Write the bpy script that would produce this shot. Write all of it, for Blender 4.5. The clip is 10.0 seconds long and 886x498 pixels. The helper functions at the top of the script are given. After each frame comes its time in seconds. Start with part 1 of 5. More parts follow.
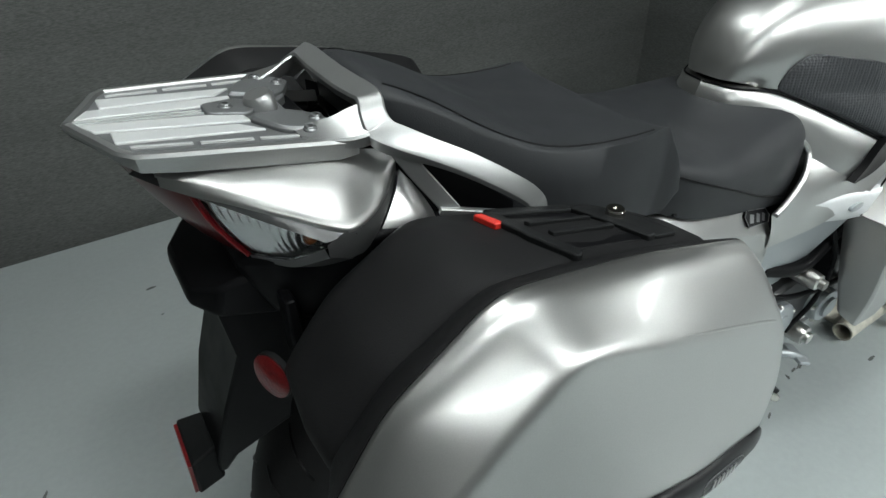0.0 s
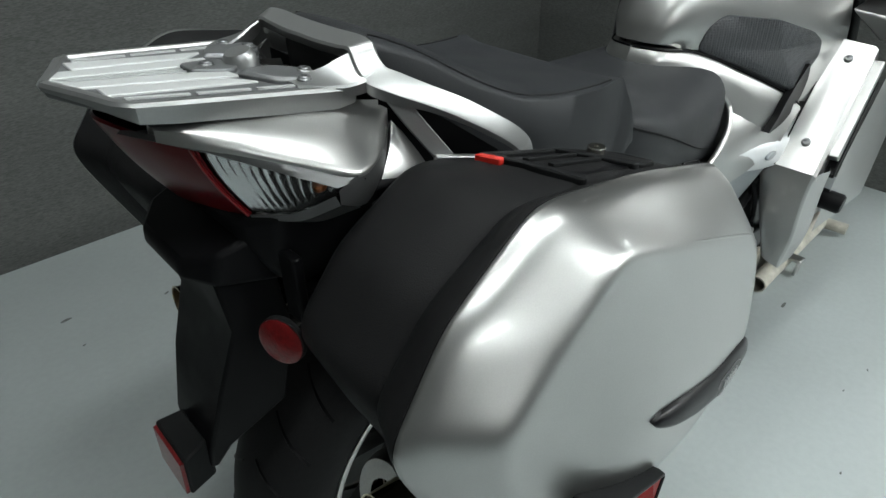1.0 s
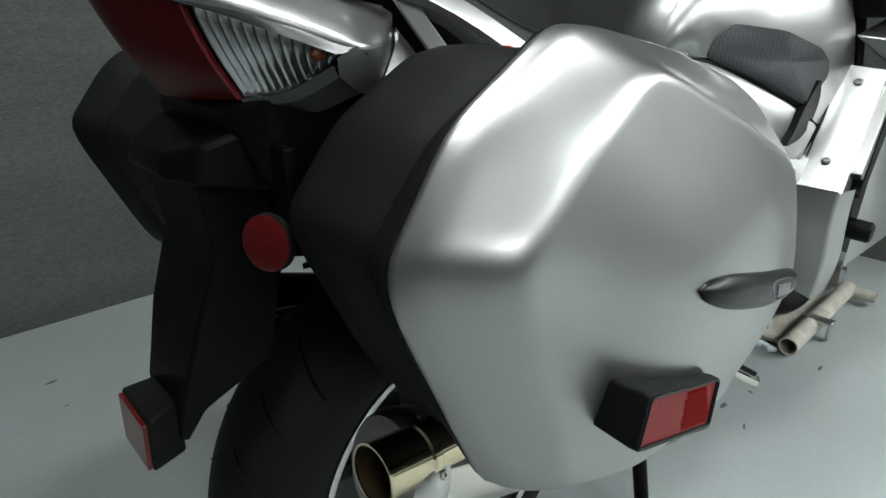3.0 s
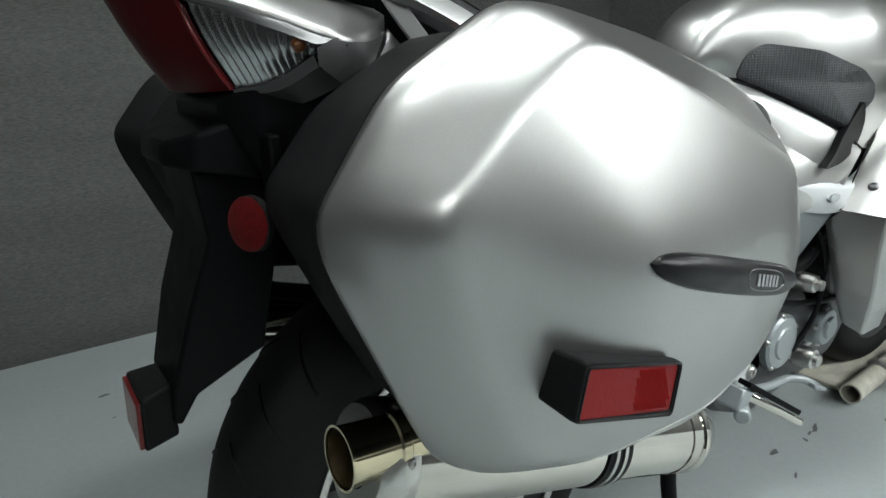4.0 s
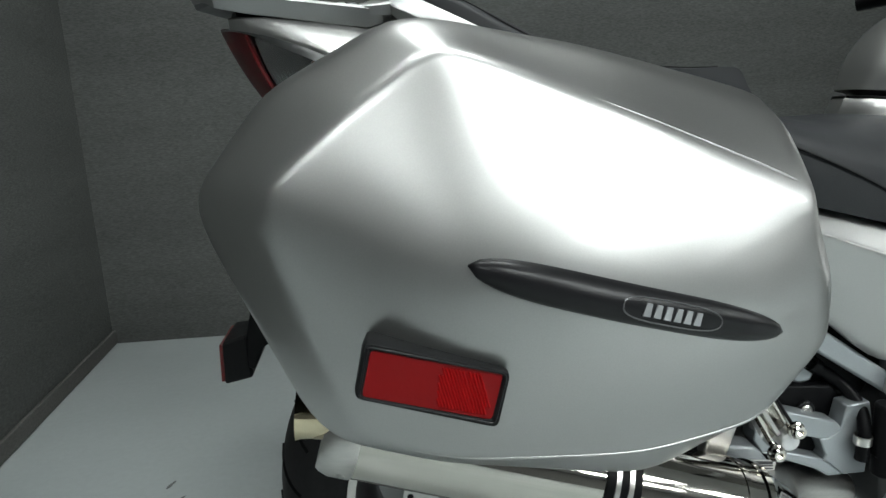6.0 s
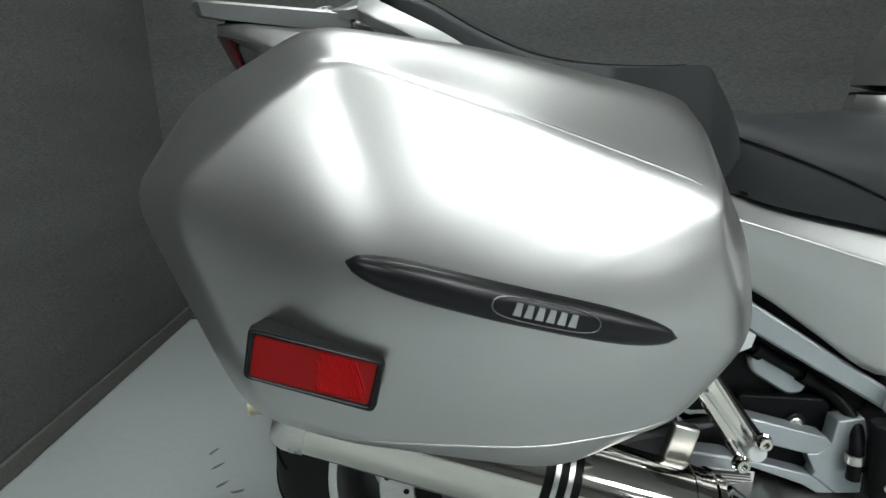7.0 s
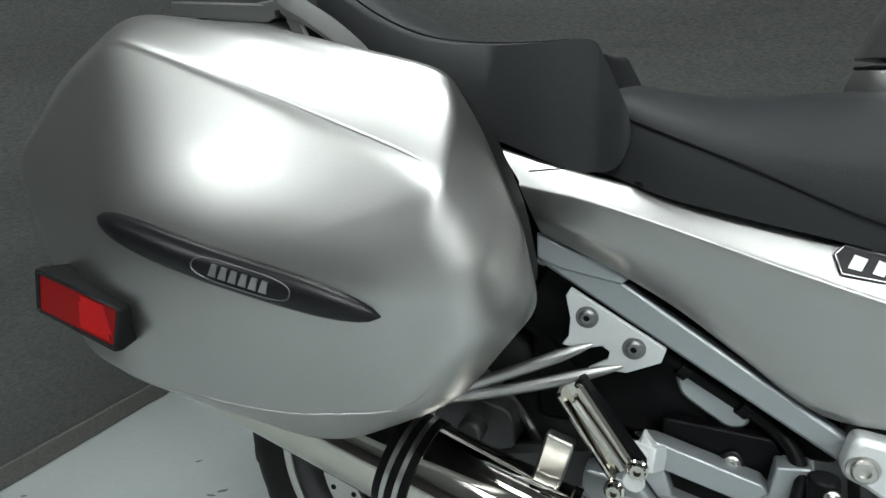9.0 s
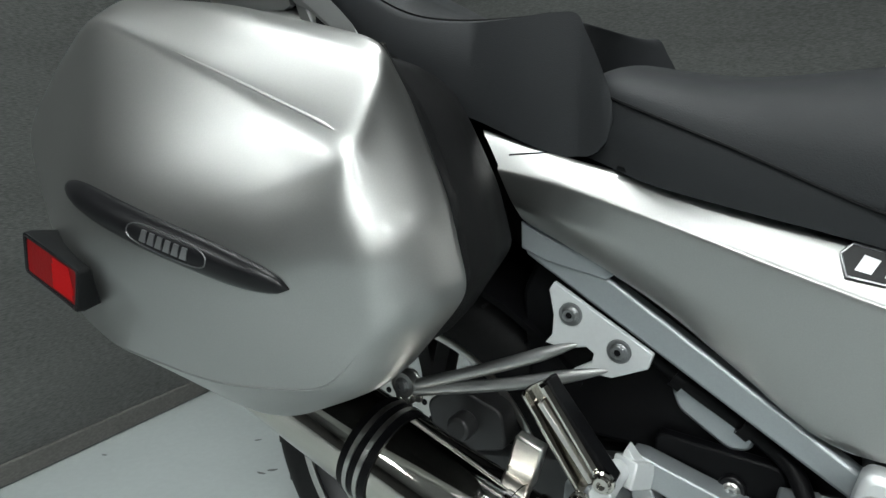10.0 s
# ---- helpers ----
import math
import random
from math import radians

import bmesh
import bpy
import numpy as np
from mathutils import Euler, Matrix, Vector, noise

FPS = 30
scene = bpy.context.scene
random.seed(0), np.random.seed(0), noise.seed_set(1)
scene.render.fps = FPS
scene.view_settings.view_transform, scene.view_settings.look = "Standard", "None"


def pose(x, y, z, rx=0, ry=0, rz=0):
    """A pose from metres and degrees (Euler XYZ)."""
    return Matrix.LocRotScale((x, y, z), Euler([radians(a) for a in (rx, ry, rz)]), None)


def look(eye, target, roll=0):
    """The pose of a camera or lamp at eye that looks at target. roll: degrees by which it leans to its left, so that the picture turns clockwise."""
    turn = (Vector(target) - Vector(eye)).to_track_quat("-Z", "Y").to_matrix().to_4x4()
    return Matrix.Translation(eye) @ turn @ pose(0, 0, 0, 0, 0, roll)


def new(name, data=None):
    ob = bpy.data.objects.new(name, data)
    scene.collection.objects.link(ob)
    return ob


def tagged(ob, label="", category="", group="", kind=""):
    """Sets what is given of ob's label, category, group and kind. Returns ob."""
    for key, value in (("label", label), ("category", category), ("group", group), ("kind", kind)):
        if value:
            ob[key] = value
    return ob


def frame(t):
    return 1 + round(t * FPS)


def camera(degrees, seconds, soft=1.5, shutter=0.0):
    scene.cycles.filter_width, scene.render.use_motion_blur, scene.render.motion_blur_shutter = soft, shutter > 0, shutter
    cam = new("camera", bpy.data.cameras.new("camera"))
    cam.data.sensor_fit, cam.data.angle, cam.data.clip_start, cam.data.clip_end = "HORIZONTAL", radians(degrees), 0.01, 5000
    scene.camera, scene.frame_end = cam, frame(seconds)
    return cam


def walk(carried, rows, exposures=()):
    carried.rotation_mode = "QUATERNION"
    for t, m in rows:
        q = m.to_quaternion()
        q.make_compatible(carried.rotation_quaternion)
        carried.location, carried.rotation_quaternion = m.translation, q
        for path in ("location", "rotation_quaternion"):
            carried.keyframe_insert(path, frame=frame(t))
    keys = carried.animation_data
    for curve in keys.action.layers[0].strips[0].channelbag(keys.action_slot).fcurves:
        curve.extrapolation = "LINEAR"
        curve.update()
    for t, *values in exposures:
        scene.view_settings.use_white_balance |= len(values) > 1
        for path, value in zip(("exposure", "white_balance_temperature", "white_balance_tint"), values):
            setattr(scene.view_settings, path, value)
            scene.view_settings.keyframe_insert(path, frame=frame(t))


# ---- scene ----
cam = camera(70.6, 10.0)
PATH = [
    (0, (-0.35, -0.615, 1.227), (0.505, 0.77, 0.065), -1.0),
    (0.5, (-0.413, -0.593, 1.204), (0.589, 0.693, 0.045), -1.0),
    (1, (-0.458, -0.59, 1.169), (0.662, 0.636, 0.054), -0.6),
    (1.5, (-0.487, -0.594, 1.117), (0.713, 0.635, 0.092), -0.7),
    (2, (-0.497, -0.599, 1.057), (0.744, 0.665, 0.127), -0.8),
    (2.5, (-0.494, -0.608, 0.999), (0.752, 0.711, 0.158), -0.7),
    (4, (-0.438, -0.694, 0.892), (0.66, 0.872, 0.31), -1.7),
    (4.5, (-0.384, -0.753, 0.906), (0.53, 0.924, 0.313), -1.8),
    (5, (-0.316, -0.794, 0.888), (0.36, 1.013, 0.362), -1.8),
    (6.5, (-0.074, -0.879, 0.863), (-0.04, 1.068, 0.407), -2.3),
    (7, (0.0, -0.89, 0.87), (-0.085, 1.051, 0.395), -2.3),
    (7.5, (0.094, -0.895, 0.861), (-0.121, 1.04, 0.401), -2.2),
    (8, (0.19, -0.886, 0.853), (-0.171, 1.028, 0.396), -2.2),
    (8.5, (0.284, -0.865, 0.838), (-0.248, 1.014, 0.406), -2.5),
    (9, (0.377, -0.821, 0.83), (-0.367, 0.983, 0.393), -2.7),
    (9.5, (0.449, -0.78, 0.81), (-0.484, 0.941, 0.399), -2.6),
    (10, (0.503, -0.735, 0.796), (-0.576, 0.9, 0.397), -2.4),
]
walk(cam, [(t, look(eye, target, roll)) for t, eye, target, roll in PATH])

# ---- light ----
EXPOSURE = 0.07
scene.view_settings.exposure = EXPOSURE
world = bpy.data.worlds.new("studio_world")
scene.world = world
world.use_nodes = True
world.node_tree.nodes["Background"].inputs[0].default_value = (0.6, 0.65, 0.7, 1)
world.node_tree.nodes["Background"].inputs[1].default_value = 0.1


# ---- materials ----
def mat(name, color, rough=0.5, metal=0.0, coat=0.0, coat_rough=0.05, grain=0.0, grain_scale=200.0,
        stain=0.0, stain_scale=6.0, bump=0.0, bump_scale=300.0, transmission=0.0, ior=1.5, spec=0.5,
        emit=None, emit_strength=0.0, rough_var=0.0, stretch=(1, 1, 1)):
    m = bpy.data.materials.new(name)
    m.use_nodes = True
    nt = m.node_tree
    b = nt.nodes["Principled BSDF"]
    b.inputs["Base Color"].default_value = (*color, 1)
    b.inputs["Roughness"].default_value = rough
    b.inputs["Metallic"].default_value = metal
    b.inputs["Coat Weight"].default_value = coat
    b.inputs["Coat Roughness"].default_value = coat_rough
    b.inputs["Transmission Weight"].default_value = transmission
    b.inputs["IOR"].default_value = ior
    b.inputs["Specular IOR Level"].default_value = spec
    if emit:
        b.inputs["Emission Color"].default_value = (*emit, 1)
        b.inputs["Emission Strength"].default_value = emit_strength
    coord = nt.nodes.new("ShaderNodeNewGeometry")
    mapping = nt.nodes.new("ShaderNodeMapping")
    mapping.inputs["Scale"].default_value = stretch
    nt.links.new(coord.outputs["Position"], mapping.inputs["Vector"])

    def tex(scale, detail):
        n = nt.nodes.new("ShaderNodeTexNoise")
        n.inputs["Scale"].default_value = scale
        n.inputs["Detail"].default_value = detail
        nt.links.new(mapping.outputs["Vector"], n.inputs["Vector"])
        return n

    def ramp(src, lo, hi):
        r = nt.nodes.new("ShaderNodeMapRange")
        r.inputs["From Min"].default_value = 0.3
        r.inputs["From Max"].default_value = 0.7
        r.inputs["To Min"].default_value = lo
        r.inputs["To Max"].default_value = hi
        nt.links.new(src, r.inputs["Value"])
        return r.outputs["Result"]

    if grain or stain:
        factor = None
        for amount, scale, detail in ((grain, grain_scale, 3), (stain, stain_scale, 6)):
            if amount:
                out = ramp(tex(scale, detail).outputs["Fac"], 1 - amount, 1 + amount)
                if factor is None:
                    factor = out
                else:
                    mul = nt.nodes.new("ShaderNodeMath")
                    mul.operation = "MULTIPLY"
                    nt.links.new(factor, mul.inputs[0])
                    nt.links.new(out, mul.inputs[1])
                    factor = mul.outputs[0]
        mix = nt.nodes.new("ShaderNodeVectorMath")
        mix.operation = "SCALE"
        mix.inputs[0].default_value = color
        nt.links.new(factor, mix.inputs["Scale"])
        nt.links.new(mix.outputs[0], b.inputs["Base Color"])
    if rough_var:
        nt.links.new(ramp(tex(stain_scale * 1.7, 5).outputs["Fac"], rough - rough_var, rough + rough_var), b.inputs["Roughness"])
    if bump:
        bn = nt.nodes.new("ShaderNodeBump")
        bn.inputs["Strength"].default_value = bump
        bn.inputs["Distance"].default_value = 0.002
        nt.links.new(tex(bump_scale, 3).outputs["Fac"], bn.inputs["Height"])
        nt.links.new(bn.outputs["Normal"], b.inputs["Normal"])
    return m


SILVER = mat("silver_paint", (0.41, 0.41, 0.402), 0.36, 1.0, coat=0.35, coat_rough=0.07, grain=0.03, grain_scale=900, stain=0.015, stain_scale=9)
CAST = mat("cast_silver", (0.36, 0.365, 0.362), 0.38, 0.9, coat=0.2, coat_rough=0.15, grain=0.03, grain_scale=700, bump=0.03, bump_scale=500)
FRAME = mat("frame_silver", (0.33, 0.355, 0.37), 0.42, 0.6, coat=0.2, coat_rough=0.2, grain=0.03, grain_scale=500)
PALE = mat("pale_silver_plastic", (0.62, 0.635, 0.645), 0.45, 0.3, coat=0.2, coat_rough=0.2, grain=0.02)
# One rack casting in two tones, so reflected light lies in the colours.
BAND = mat("lit_cast_band", (0.50, 0.51, 0.51), 0.5, 0.3, grain=0.03, grain_scale=600)
PLATE = mat("dulled_cast_plate", (0.17, 0.174, 0.178), 0.5, 0.7, grain=0.04, grain_scale=700, bump=0.05, bump_scale=500)
# Grey trim, its colour lowered for the shade on faces turned down.
BEZEL = mat("shaded_grey_bezel", (0.14, 0.141, 0.143), 0.40, 0.8, coat=0.15, coat_rough=0.2, grain=0.03, grain_scale=600)
DARKGOLD = mat("dark_gold_metal", (0.07, 0.05, 0.025), 0.35, 0.7, stain=0.3, stain_scale=60)
WASHER = mat("dull_steel", (0.20, 0.205, 0.21), 0.38, 0.8, grain=0.08, grain_scale=400)
CHROME = mat("polished_steel", (0.60, 0.575, 0.53), 0.07, 1.0, rough_var=0.03, stain=0.03, stain_scale=20)
BRASSY = mat("heat_gilded_steel", (0.60, 0.53, 0.37), 0.10, 1.0, rough_var=0.04, stain=0.06, stain_scale=30)
STEEL = mat("brushed_steel", (0.55, 0.54, 0.52), 0.3, 1.0, grain=0.05, grain_scale=300, stretch=(0.2, 1, 1))
BLACK = mat("black_textured_plastic", (0.010, 0.0105, 0.011), 0.58, 0.0, spec=0.11, bump=0.25, bump_scale=900, stain=0.1, stain_scale=12, rough_var=0.05)
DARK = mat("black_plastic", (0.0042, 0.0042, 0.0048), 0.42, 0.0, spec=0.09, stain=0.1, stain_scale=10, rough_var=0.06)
TUBBLK = mat("black_case_plastic", (0.0105, 0.0105, 0.011), 0.55, 0.0, spec=0.10, bump=0.25, bump_scale=900, stain=0.1, stain_scale=12, rough_var=0.05)
TRIMBLK = mat("satin_black_trim", (0.007, 0.007, 0.008), 0.32, 0.0, spec=0.22, coat=0.05, coat_rough=0.2)
RUBBER = mat("tyre_rubber", (0.010, 0.010, 0.0105), 0.65, 0.0, spec=0.2, grain=0.15, grain_scale=150, bump=0.1, bump_scale=500)
VINYL = mat("seat_vinyl", (0.021, 0.0222, 0.0245), 0.55, spec=0.28, metal=0.0, bump=0.22, bump_scale=800, stain=0.06, stain_scale=9, rough_var=0.05)
WHEEL = mat("wheel_grey", (0.05, 0.05, 0.052), 0.4, 0.4, stain=0.1, stain_scale=14)
RED = mat("red_reflector_plastic", (0.30, 0.005, 0.006), 0.3, 0.0, spec=0.12, coat=0.06, coat_rough=0.05, bump=0.2, bump_scale=240)
REDLENS = mat("red_lamp_lens", (0.060, 0.0016, 0.0032), 0.3, 0.0, spec=0.2, coat=0.12, coat_rough=0.06, stain=0.1, stain_scale=12)
REDMID = mat("red_reflector_lens", (0.18, 0.004, 0.005), 0.3, 0.0, spec=0.12, coat=0.06, coat_rough=0.05, bump=0.15, bump_scale=240)
REDDARK = mat("dark_red_reflector", (0.12, 0.003, 0.004), 0.28, 0.0, spec=0.3, coat=0.3, coat_rough=0.05, bump=0.25, bump_scale=260, grain=0.3, grain_scale=180)
REDTAB = mat("red_tab", (0.50, 0.02, 0.012), 0.45)
AMBER = mat("amber_plastic", (0.10, 0.03, 0.006), 0.3, 0.0, coat=0.4)
LENSREF = mat("lamp_reflector", (0.40, 0.405, 0.41), 0.14, 1.0)
BEIGE = mat("beige_painted_tube", (0.44, 0.42, 0.36), 0.45, 0.0, stain=0.2, stain_scale=25, grain=0.06, grain_scale=120)
PAPER = mat("printed_label", (0.55, 0.55, 0.53), 0.5, 0.0, grain=0.03)
INK = mat("label_ink", (0.04, 0.04, 0.045), 0.6)
FLOOR = mat("grey_floor_paint", (0.33, 0.36, 0.36), 0.42, 0.0, grain=0.03, grain_scale=60, stain=0.05, stain_scale=2.2, bump=0.06, bump_scale=40, rough_var=0.08)
SCUFF = mat("floor_scuff", (0.10, 0.105, 0.10), 0.6, stain=0.2, stain_scale=60)
WALL = mat("charcoal_carpet_wall", (0.092, 0.095, 0.092), 0.95, 0.0, grain=0.28, grain_scale=320, stain=0.12, stain_scale=3.5, bump=0.8, bump_scale=260, spec=0.1, stretch=(0.25, 0.25, 1.6))
BASE = mat("charcoal_base_strip", (0.085, 0.083, 0.078), 0.8, 0.0, grain=0.2, grain_scale=220, stain=0.1, stain_scale=8, stretch=(0.5, 0.5, 1))
CEIL = mat("grey_ceiling", (0.25, 0.25, 0.25), 0.9, grain=0.03, grain_scale=30, stain=0.04, stain_scale=2)
PLAIN = mat("painted_wall", (0.10, 0.10, 0.10), 0.8, stain=0.05, stain_scale=1.5)
GLOW = mat("light_diffuser", (0.9, 0.9, 0.88), 0.6, emit=(0.94, 1.0, 0.985), emit_strength=31.0)
GLASS = mat("clear_lens", (0.97, 0.98, 0.98), 0.0, transmission=1.0, ior=1.12)

# woven dark knee pad
PAD = mat("knee_pad_mesh", (0.028, 0.030, 0.034), 0.55, 0.0)
nt = PAD.node_tree
geo = nt.nodes.new("ShaderNodeNewGeometry")
vor = nt.nodes.new("ShaderNodeTexVoronoi")
vor.inputs["Scale"].default_value = 230
vor.inputs["Randomness"].default_value = 0.1
bmp = nt.nodes.new("ShaderNodeBump")
bmp.inputs["Strength"].default_value = 0.5
bmp.inputs["Distance"].default_value = 0.003
nt.links.new(geo.outputs["Position"], vor.inputs["Vector"])
nt.links.new(vor.outputs["Distance"], bmp.inputs["Height"])
nt.links.new(bmp.outputs["Normal"], nt.nodes["Principled BSDF"].inputs["Normal"])

WHERE = {}


# ---- mesh tools ----
def place(ob, at, parent):
    WHERE[ob] = Vector(at)
    ob.location = WHERE[ob] - (WHERE[parent] if parent else Vector())
    ob.parent = parent
    return ob


def build(name, verts, faces, material, parent=None, label="", smooth=35, bevel=0.0, segments=2, sub=0):
    verts = np.asarray(verts, float)
    mid = (verts.min(0) + verts.max(0)) / 2
    me = bpy.data.meshes.new(name)
    me.from_pydata((verts - mid).tolist(), [], faces)
    bm = bmesh.new()
    bm.from_mesh(me)
    bmesh.ops.remove_doubles(bm, verts=bm.verts, dist=1e-5)
    bmesh.ops.recalc_face_normals(bm, faces=bm.faces)
    bm.to_mesh(me)
    bm.free()
    me.materials.append(material)
    me.shade_smooth()
    if smooth < 180:
        me.set_sharp_from_angle(angle=radians(smooth))
    ob = place(new(name, me), mid, parent)
    if bevel:
        mod = ob.modifiers.new("edge", "BEVEL")
        mod.width, mod.segments, mod.limit_method, mod.angle_limit = bevel, segments, "ANGLE", radians(32)
        me.shade_smooth()
    if sub:
        mod = ob.modifiers.new("round", "SUBSURF")
        mod.levels = mod.render_levels = sub
    return tagged(ob, label)


def empty(name, at, parent=None, label=""):
    ob = new(name)
    ob.empty_display_size = 0.1
    place(ob, at, parent)
    return tagged(ob, label)


def joined(*solids):
    verts, faces = [], []
    for v, fs in solids:
        n = len(verts)
        verts += [tuple(p) for p in v]
        faces += [[i + n for i in face] for face in fs]
    return verts, faces


def loft(rings, closed=True, cap0=False, cap1=False):
    rings = [np.asarray(r, float) for r in rings]
    n = len(rings[0])
    verts = np.concatenate(rings)
    faces = []
    for a in range(len(rings) - 1):
        for i in range(n if closed else n - 1):
            j = (i + 1) % n
            faces.append([a * n + i, a * n + j, (a + 1) * n + j, (a + 1) * n + i])
    if cap0:
        faces.append(list(range(n))[::-1])
    if cap1:
        faces.append([(len(rings) - 1) * n + i for i in range(n)])
    return verts.tolist(), faces


def spline(points, per, closed=False):
    """A smooth curve through the points (centripetal)."""
    p = [np.array(q, float) for q in points]
    n = len(p)
    out = []
    for i in range(n if closed else n - 1):
        if closed:
            q = [p[(i + k) % n] for k in (-1, 0, 1, 2)]
        else:
            q = [p[i - 1] if i else 2 * p[0] - p[1], p[i], p[i + 1], p[i + 2] if i + 2 < n else 2 * p[-1] - p[-2]]
        t = [0.0]
        for a, b in zip(q, q[1:]):
            t.append(t[-1] + max(np.linalg.norm(b - a), 1e-6) ** 0.5)
        for s in np.linspace(t[1], t[2], per, endpoint=False):
            a1 = ((t[1] - s) * q[0] + (s - t[0]) * q[1]) / (t[1] - t[0])
            a2 = ((t[2] - s) * q[1] + (s - t[1]) * q[2]) / (t[2] - t[1])
            a3 = ((t[3] - s) * q[2] + (s - t[2]) * q[3]) / (t[3] - t[2])
            b1 = ((t[2] - s) * a1 + (s - t[0]) * a2) / (t[2] - t[0])
            b2 = ((t[3] - s) * a2 + (s - t[1]) * a3) / (t[3] - t[1])
            out.append(((t[2] - s) * b1 + (s - t[1]) * b2) / (t[2] - t[1]))
    if not closed:
        out.append(p[-1])
    return np.array(out)


def rounded(poly, r, seg=4):
    """A polygon with its corners rounded; r: one radius or one a corner."""
    p = [np.array(q, float) for q in poly]
    out = []
    for i in range(len(p)):
        a, b, c = p[i - 1], p[i], p[(i + 1) % len(p)]
        ri = r[i] if isinstance(r, (list, tuple)) else r
        u, v = (a - b), (c - b)
        lu, lv = np.linalg.norm(u), np.linalg.norm(v)
        d = min(ri, lu * 0.45, lv * 0.45)
        s, e = b + u / lu * d, b + v / lv * d
        for k in np.linspace(0, 1, seg + 1):
            out.append((1 - k) ** 2 * s + 2 * k * (1 - k) * b + k * k * e)
    return np.array(out)


def slab(poly, y0, y1):
    """A polygon of (x, z), or of (x, y, z) laid flat on a sloping face, given depth along y."""
    front = [(q[0], y0, q[1]) for q in poly]
    back = [(q[0], y1, q[1]) for q in poly]
    return loft([front, back], True, True, True)


def slab_z(poly, z0, z1, slope=0.0, x0=0.0):
    low = [(q[0], q[1], z0 + slope * (q[0] - x0)) for q in poly]
    top = [(q[0], q[1], z1 + slope * (q[0] - x0)) for q in poly]
    return loft([low, top], True, True, True)


def block(center, size, turn=(0, 0, 0)):
    m = Matrix.Translation(center) @ Euler([radians(a) for a in turn]).to_matrix().to_4x4()
    v = [m @ Vector((x * size[0] / 2, y * size[1] / 2, z * size[2] / 2)) for x in (-1, 1) for y in (-1, 1) for z in (-1, 1)]
    return [tuple(q) for q in v], [[0, 1, 3, 2], [4, 6, 7, 5], [0, 4, 5, 1], [2, 3, 7, 6], [0, 2, 6, 4], [1, 5, 7, 3]]


def sweep(path, profile, up=(0, 0, 1), scale=None, caps=True):
    """A profile of (across, along up) carried along a path."""
    path = [Vector(p) for p in path]
    rings = []
    for i, p in enumerate(path):
        t = (path[min(i + 1, len(path) - 1)] - path[max(i - 1, 0)]).normalized()
        side = t.cross(Vector(up)).normalized()
        top = side.cross(t)
        k = scale[i] if scale is not None else 1.0
        rings.append([tuple(p + side * (a * k) + top * (b * k)) for a, b in profile])
    return loft(rings, True, caps, caps)


def circle(r, n=14, rb=None):
    return [(r * math.cos(2 * math.pi * i / n), (rb or r) * math.sin(2 * math.pi * i / n)) for i in range(n)]


def tube(path, r, n=14, up=(0, 0, 1), caps=True):
    return sweep(path, circle(r, n), up, caps=caps)


def lathe(profile, origin, axis, n=48, closed_profile=False):
    """Rings of (radius, along) about an axis."""
    axis = Vector(axis).normalized()
    a = axis.orthogonal().normalized()
    b = axis.cross(a)
    rings = []
    for r, d in profile:
        rings.append([tuple(Vector(origin) + axis * d + (a * math.cos(2 * math.pi * i / n) + b * math.sin(2 * math.pi * i / n)) * r) for i in range(n)])
    if closed_profile:
        rings.append(rings[0])
    return loft(rings)


def bolt(name, at, axis, r, material, parent, head=0.004, label=""):
    """A button head with a washer and a hex socket."""
    s = 0.48 * r
    prof = [(1e-4, -0.004), (1.25 * r, -0.004), (1.25 * r, 0.0), (r, 0.0012), (r, head * 0.7), (0.85 * r, head), (s, head), (s, head * 0.35), (1e-4, head * 0.35)]
    v, fs = lathe(prof, at, axis, 18)
    return build(name, v, fs, material, parent, label, smooth=30)


# ---- room ----
def wall(name, a, b, height, thick, material, label):
    """An upright wall from a to b, with its thickness on the left of that way."""
    a, b = Vector((*a, 0)), Vector((*b, 0))
    n = Vector((-(b - a).y, (b - a).x, 0)).normalized() * thick
    poly = [(a.x, a.y), (b.x, b.y), (b.x + n.x, b.y + n.y), (a.x + n.x, a.y + n.y)]
    v, fs = slab_z(poly, 0, height)
    return tagged(build(name, v, fs, material, None, label), kind="structure", category="wall")


CR, CF = (-1.190, 1.555), (2.205, 1.555)     # the rear and front corners of the booth
RE, FE = (-1.093, -0.75), (2.205, -0.60)      # where the booth's side walls end
BIG = [(-5.0, -8.5), (7.5, -8.5), (7.5, 2.2), (-5.0, 2.2)]
v, fs = slab_z(BIG, -0.12, 0.0)
floor = tagged(build("floor", v, fs, FLOOR, None, "pale grey painted concrete floor with scuffs"), kind="structure", category="floor")
wall("wall_back", CF, CR, 2.9, -0.1, WALL, "charcoal carpet-covered booth wall")
wall("wall_rear", CR, RE, 2.9, -0.1, WALL, "charcoal carpet-covered booth wall with base strip")
wall("wall_front", FE, CF, 2.9, -0.1, WALL, "charcoal carpet-covered booth wall")
# Unseen walls and ceiling added to close the room; tones set for reflections.
for name, p, q in (("wall_studio_south", BIG[0], BIG[1]), ("wall_studio_east", BIG[1], BIG[2]), ("wall_studio_north", BIG[2], BIG[3]), ("wall_studio_west", BIG[3], BIG[0])):
    wall(name, p, q, 3.1, -0.1, PLAIN, "unseen studio wall, kept dark for the reflections")
v, fs = slab_z(BIG, 3.1, 3.2)
tagged(build("ceiling", v, fs, CEIL, None, "unseen ceiling, its grey set for the reflections"), kind="structure", category="ceiling")
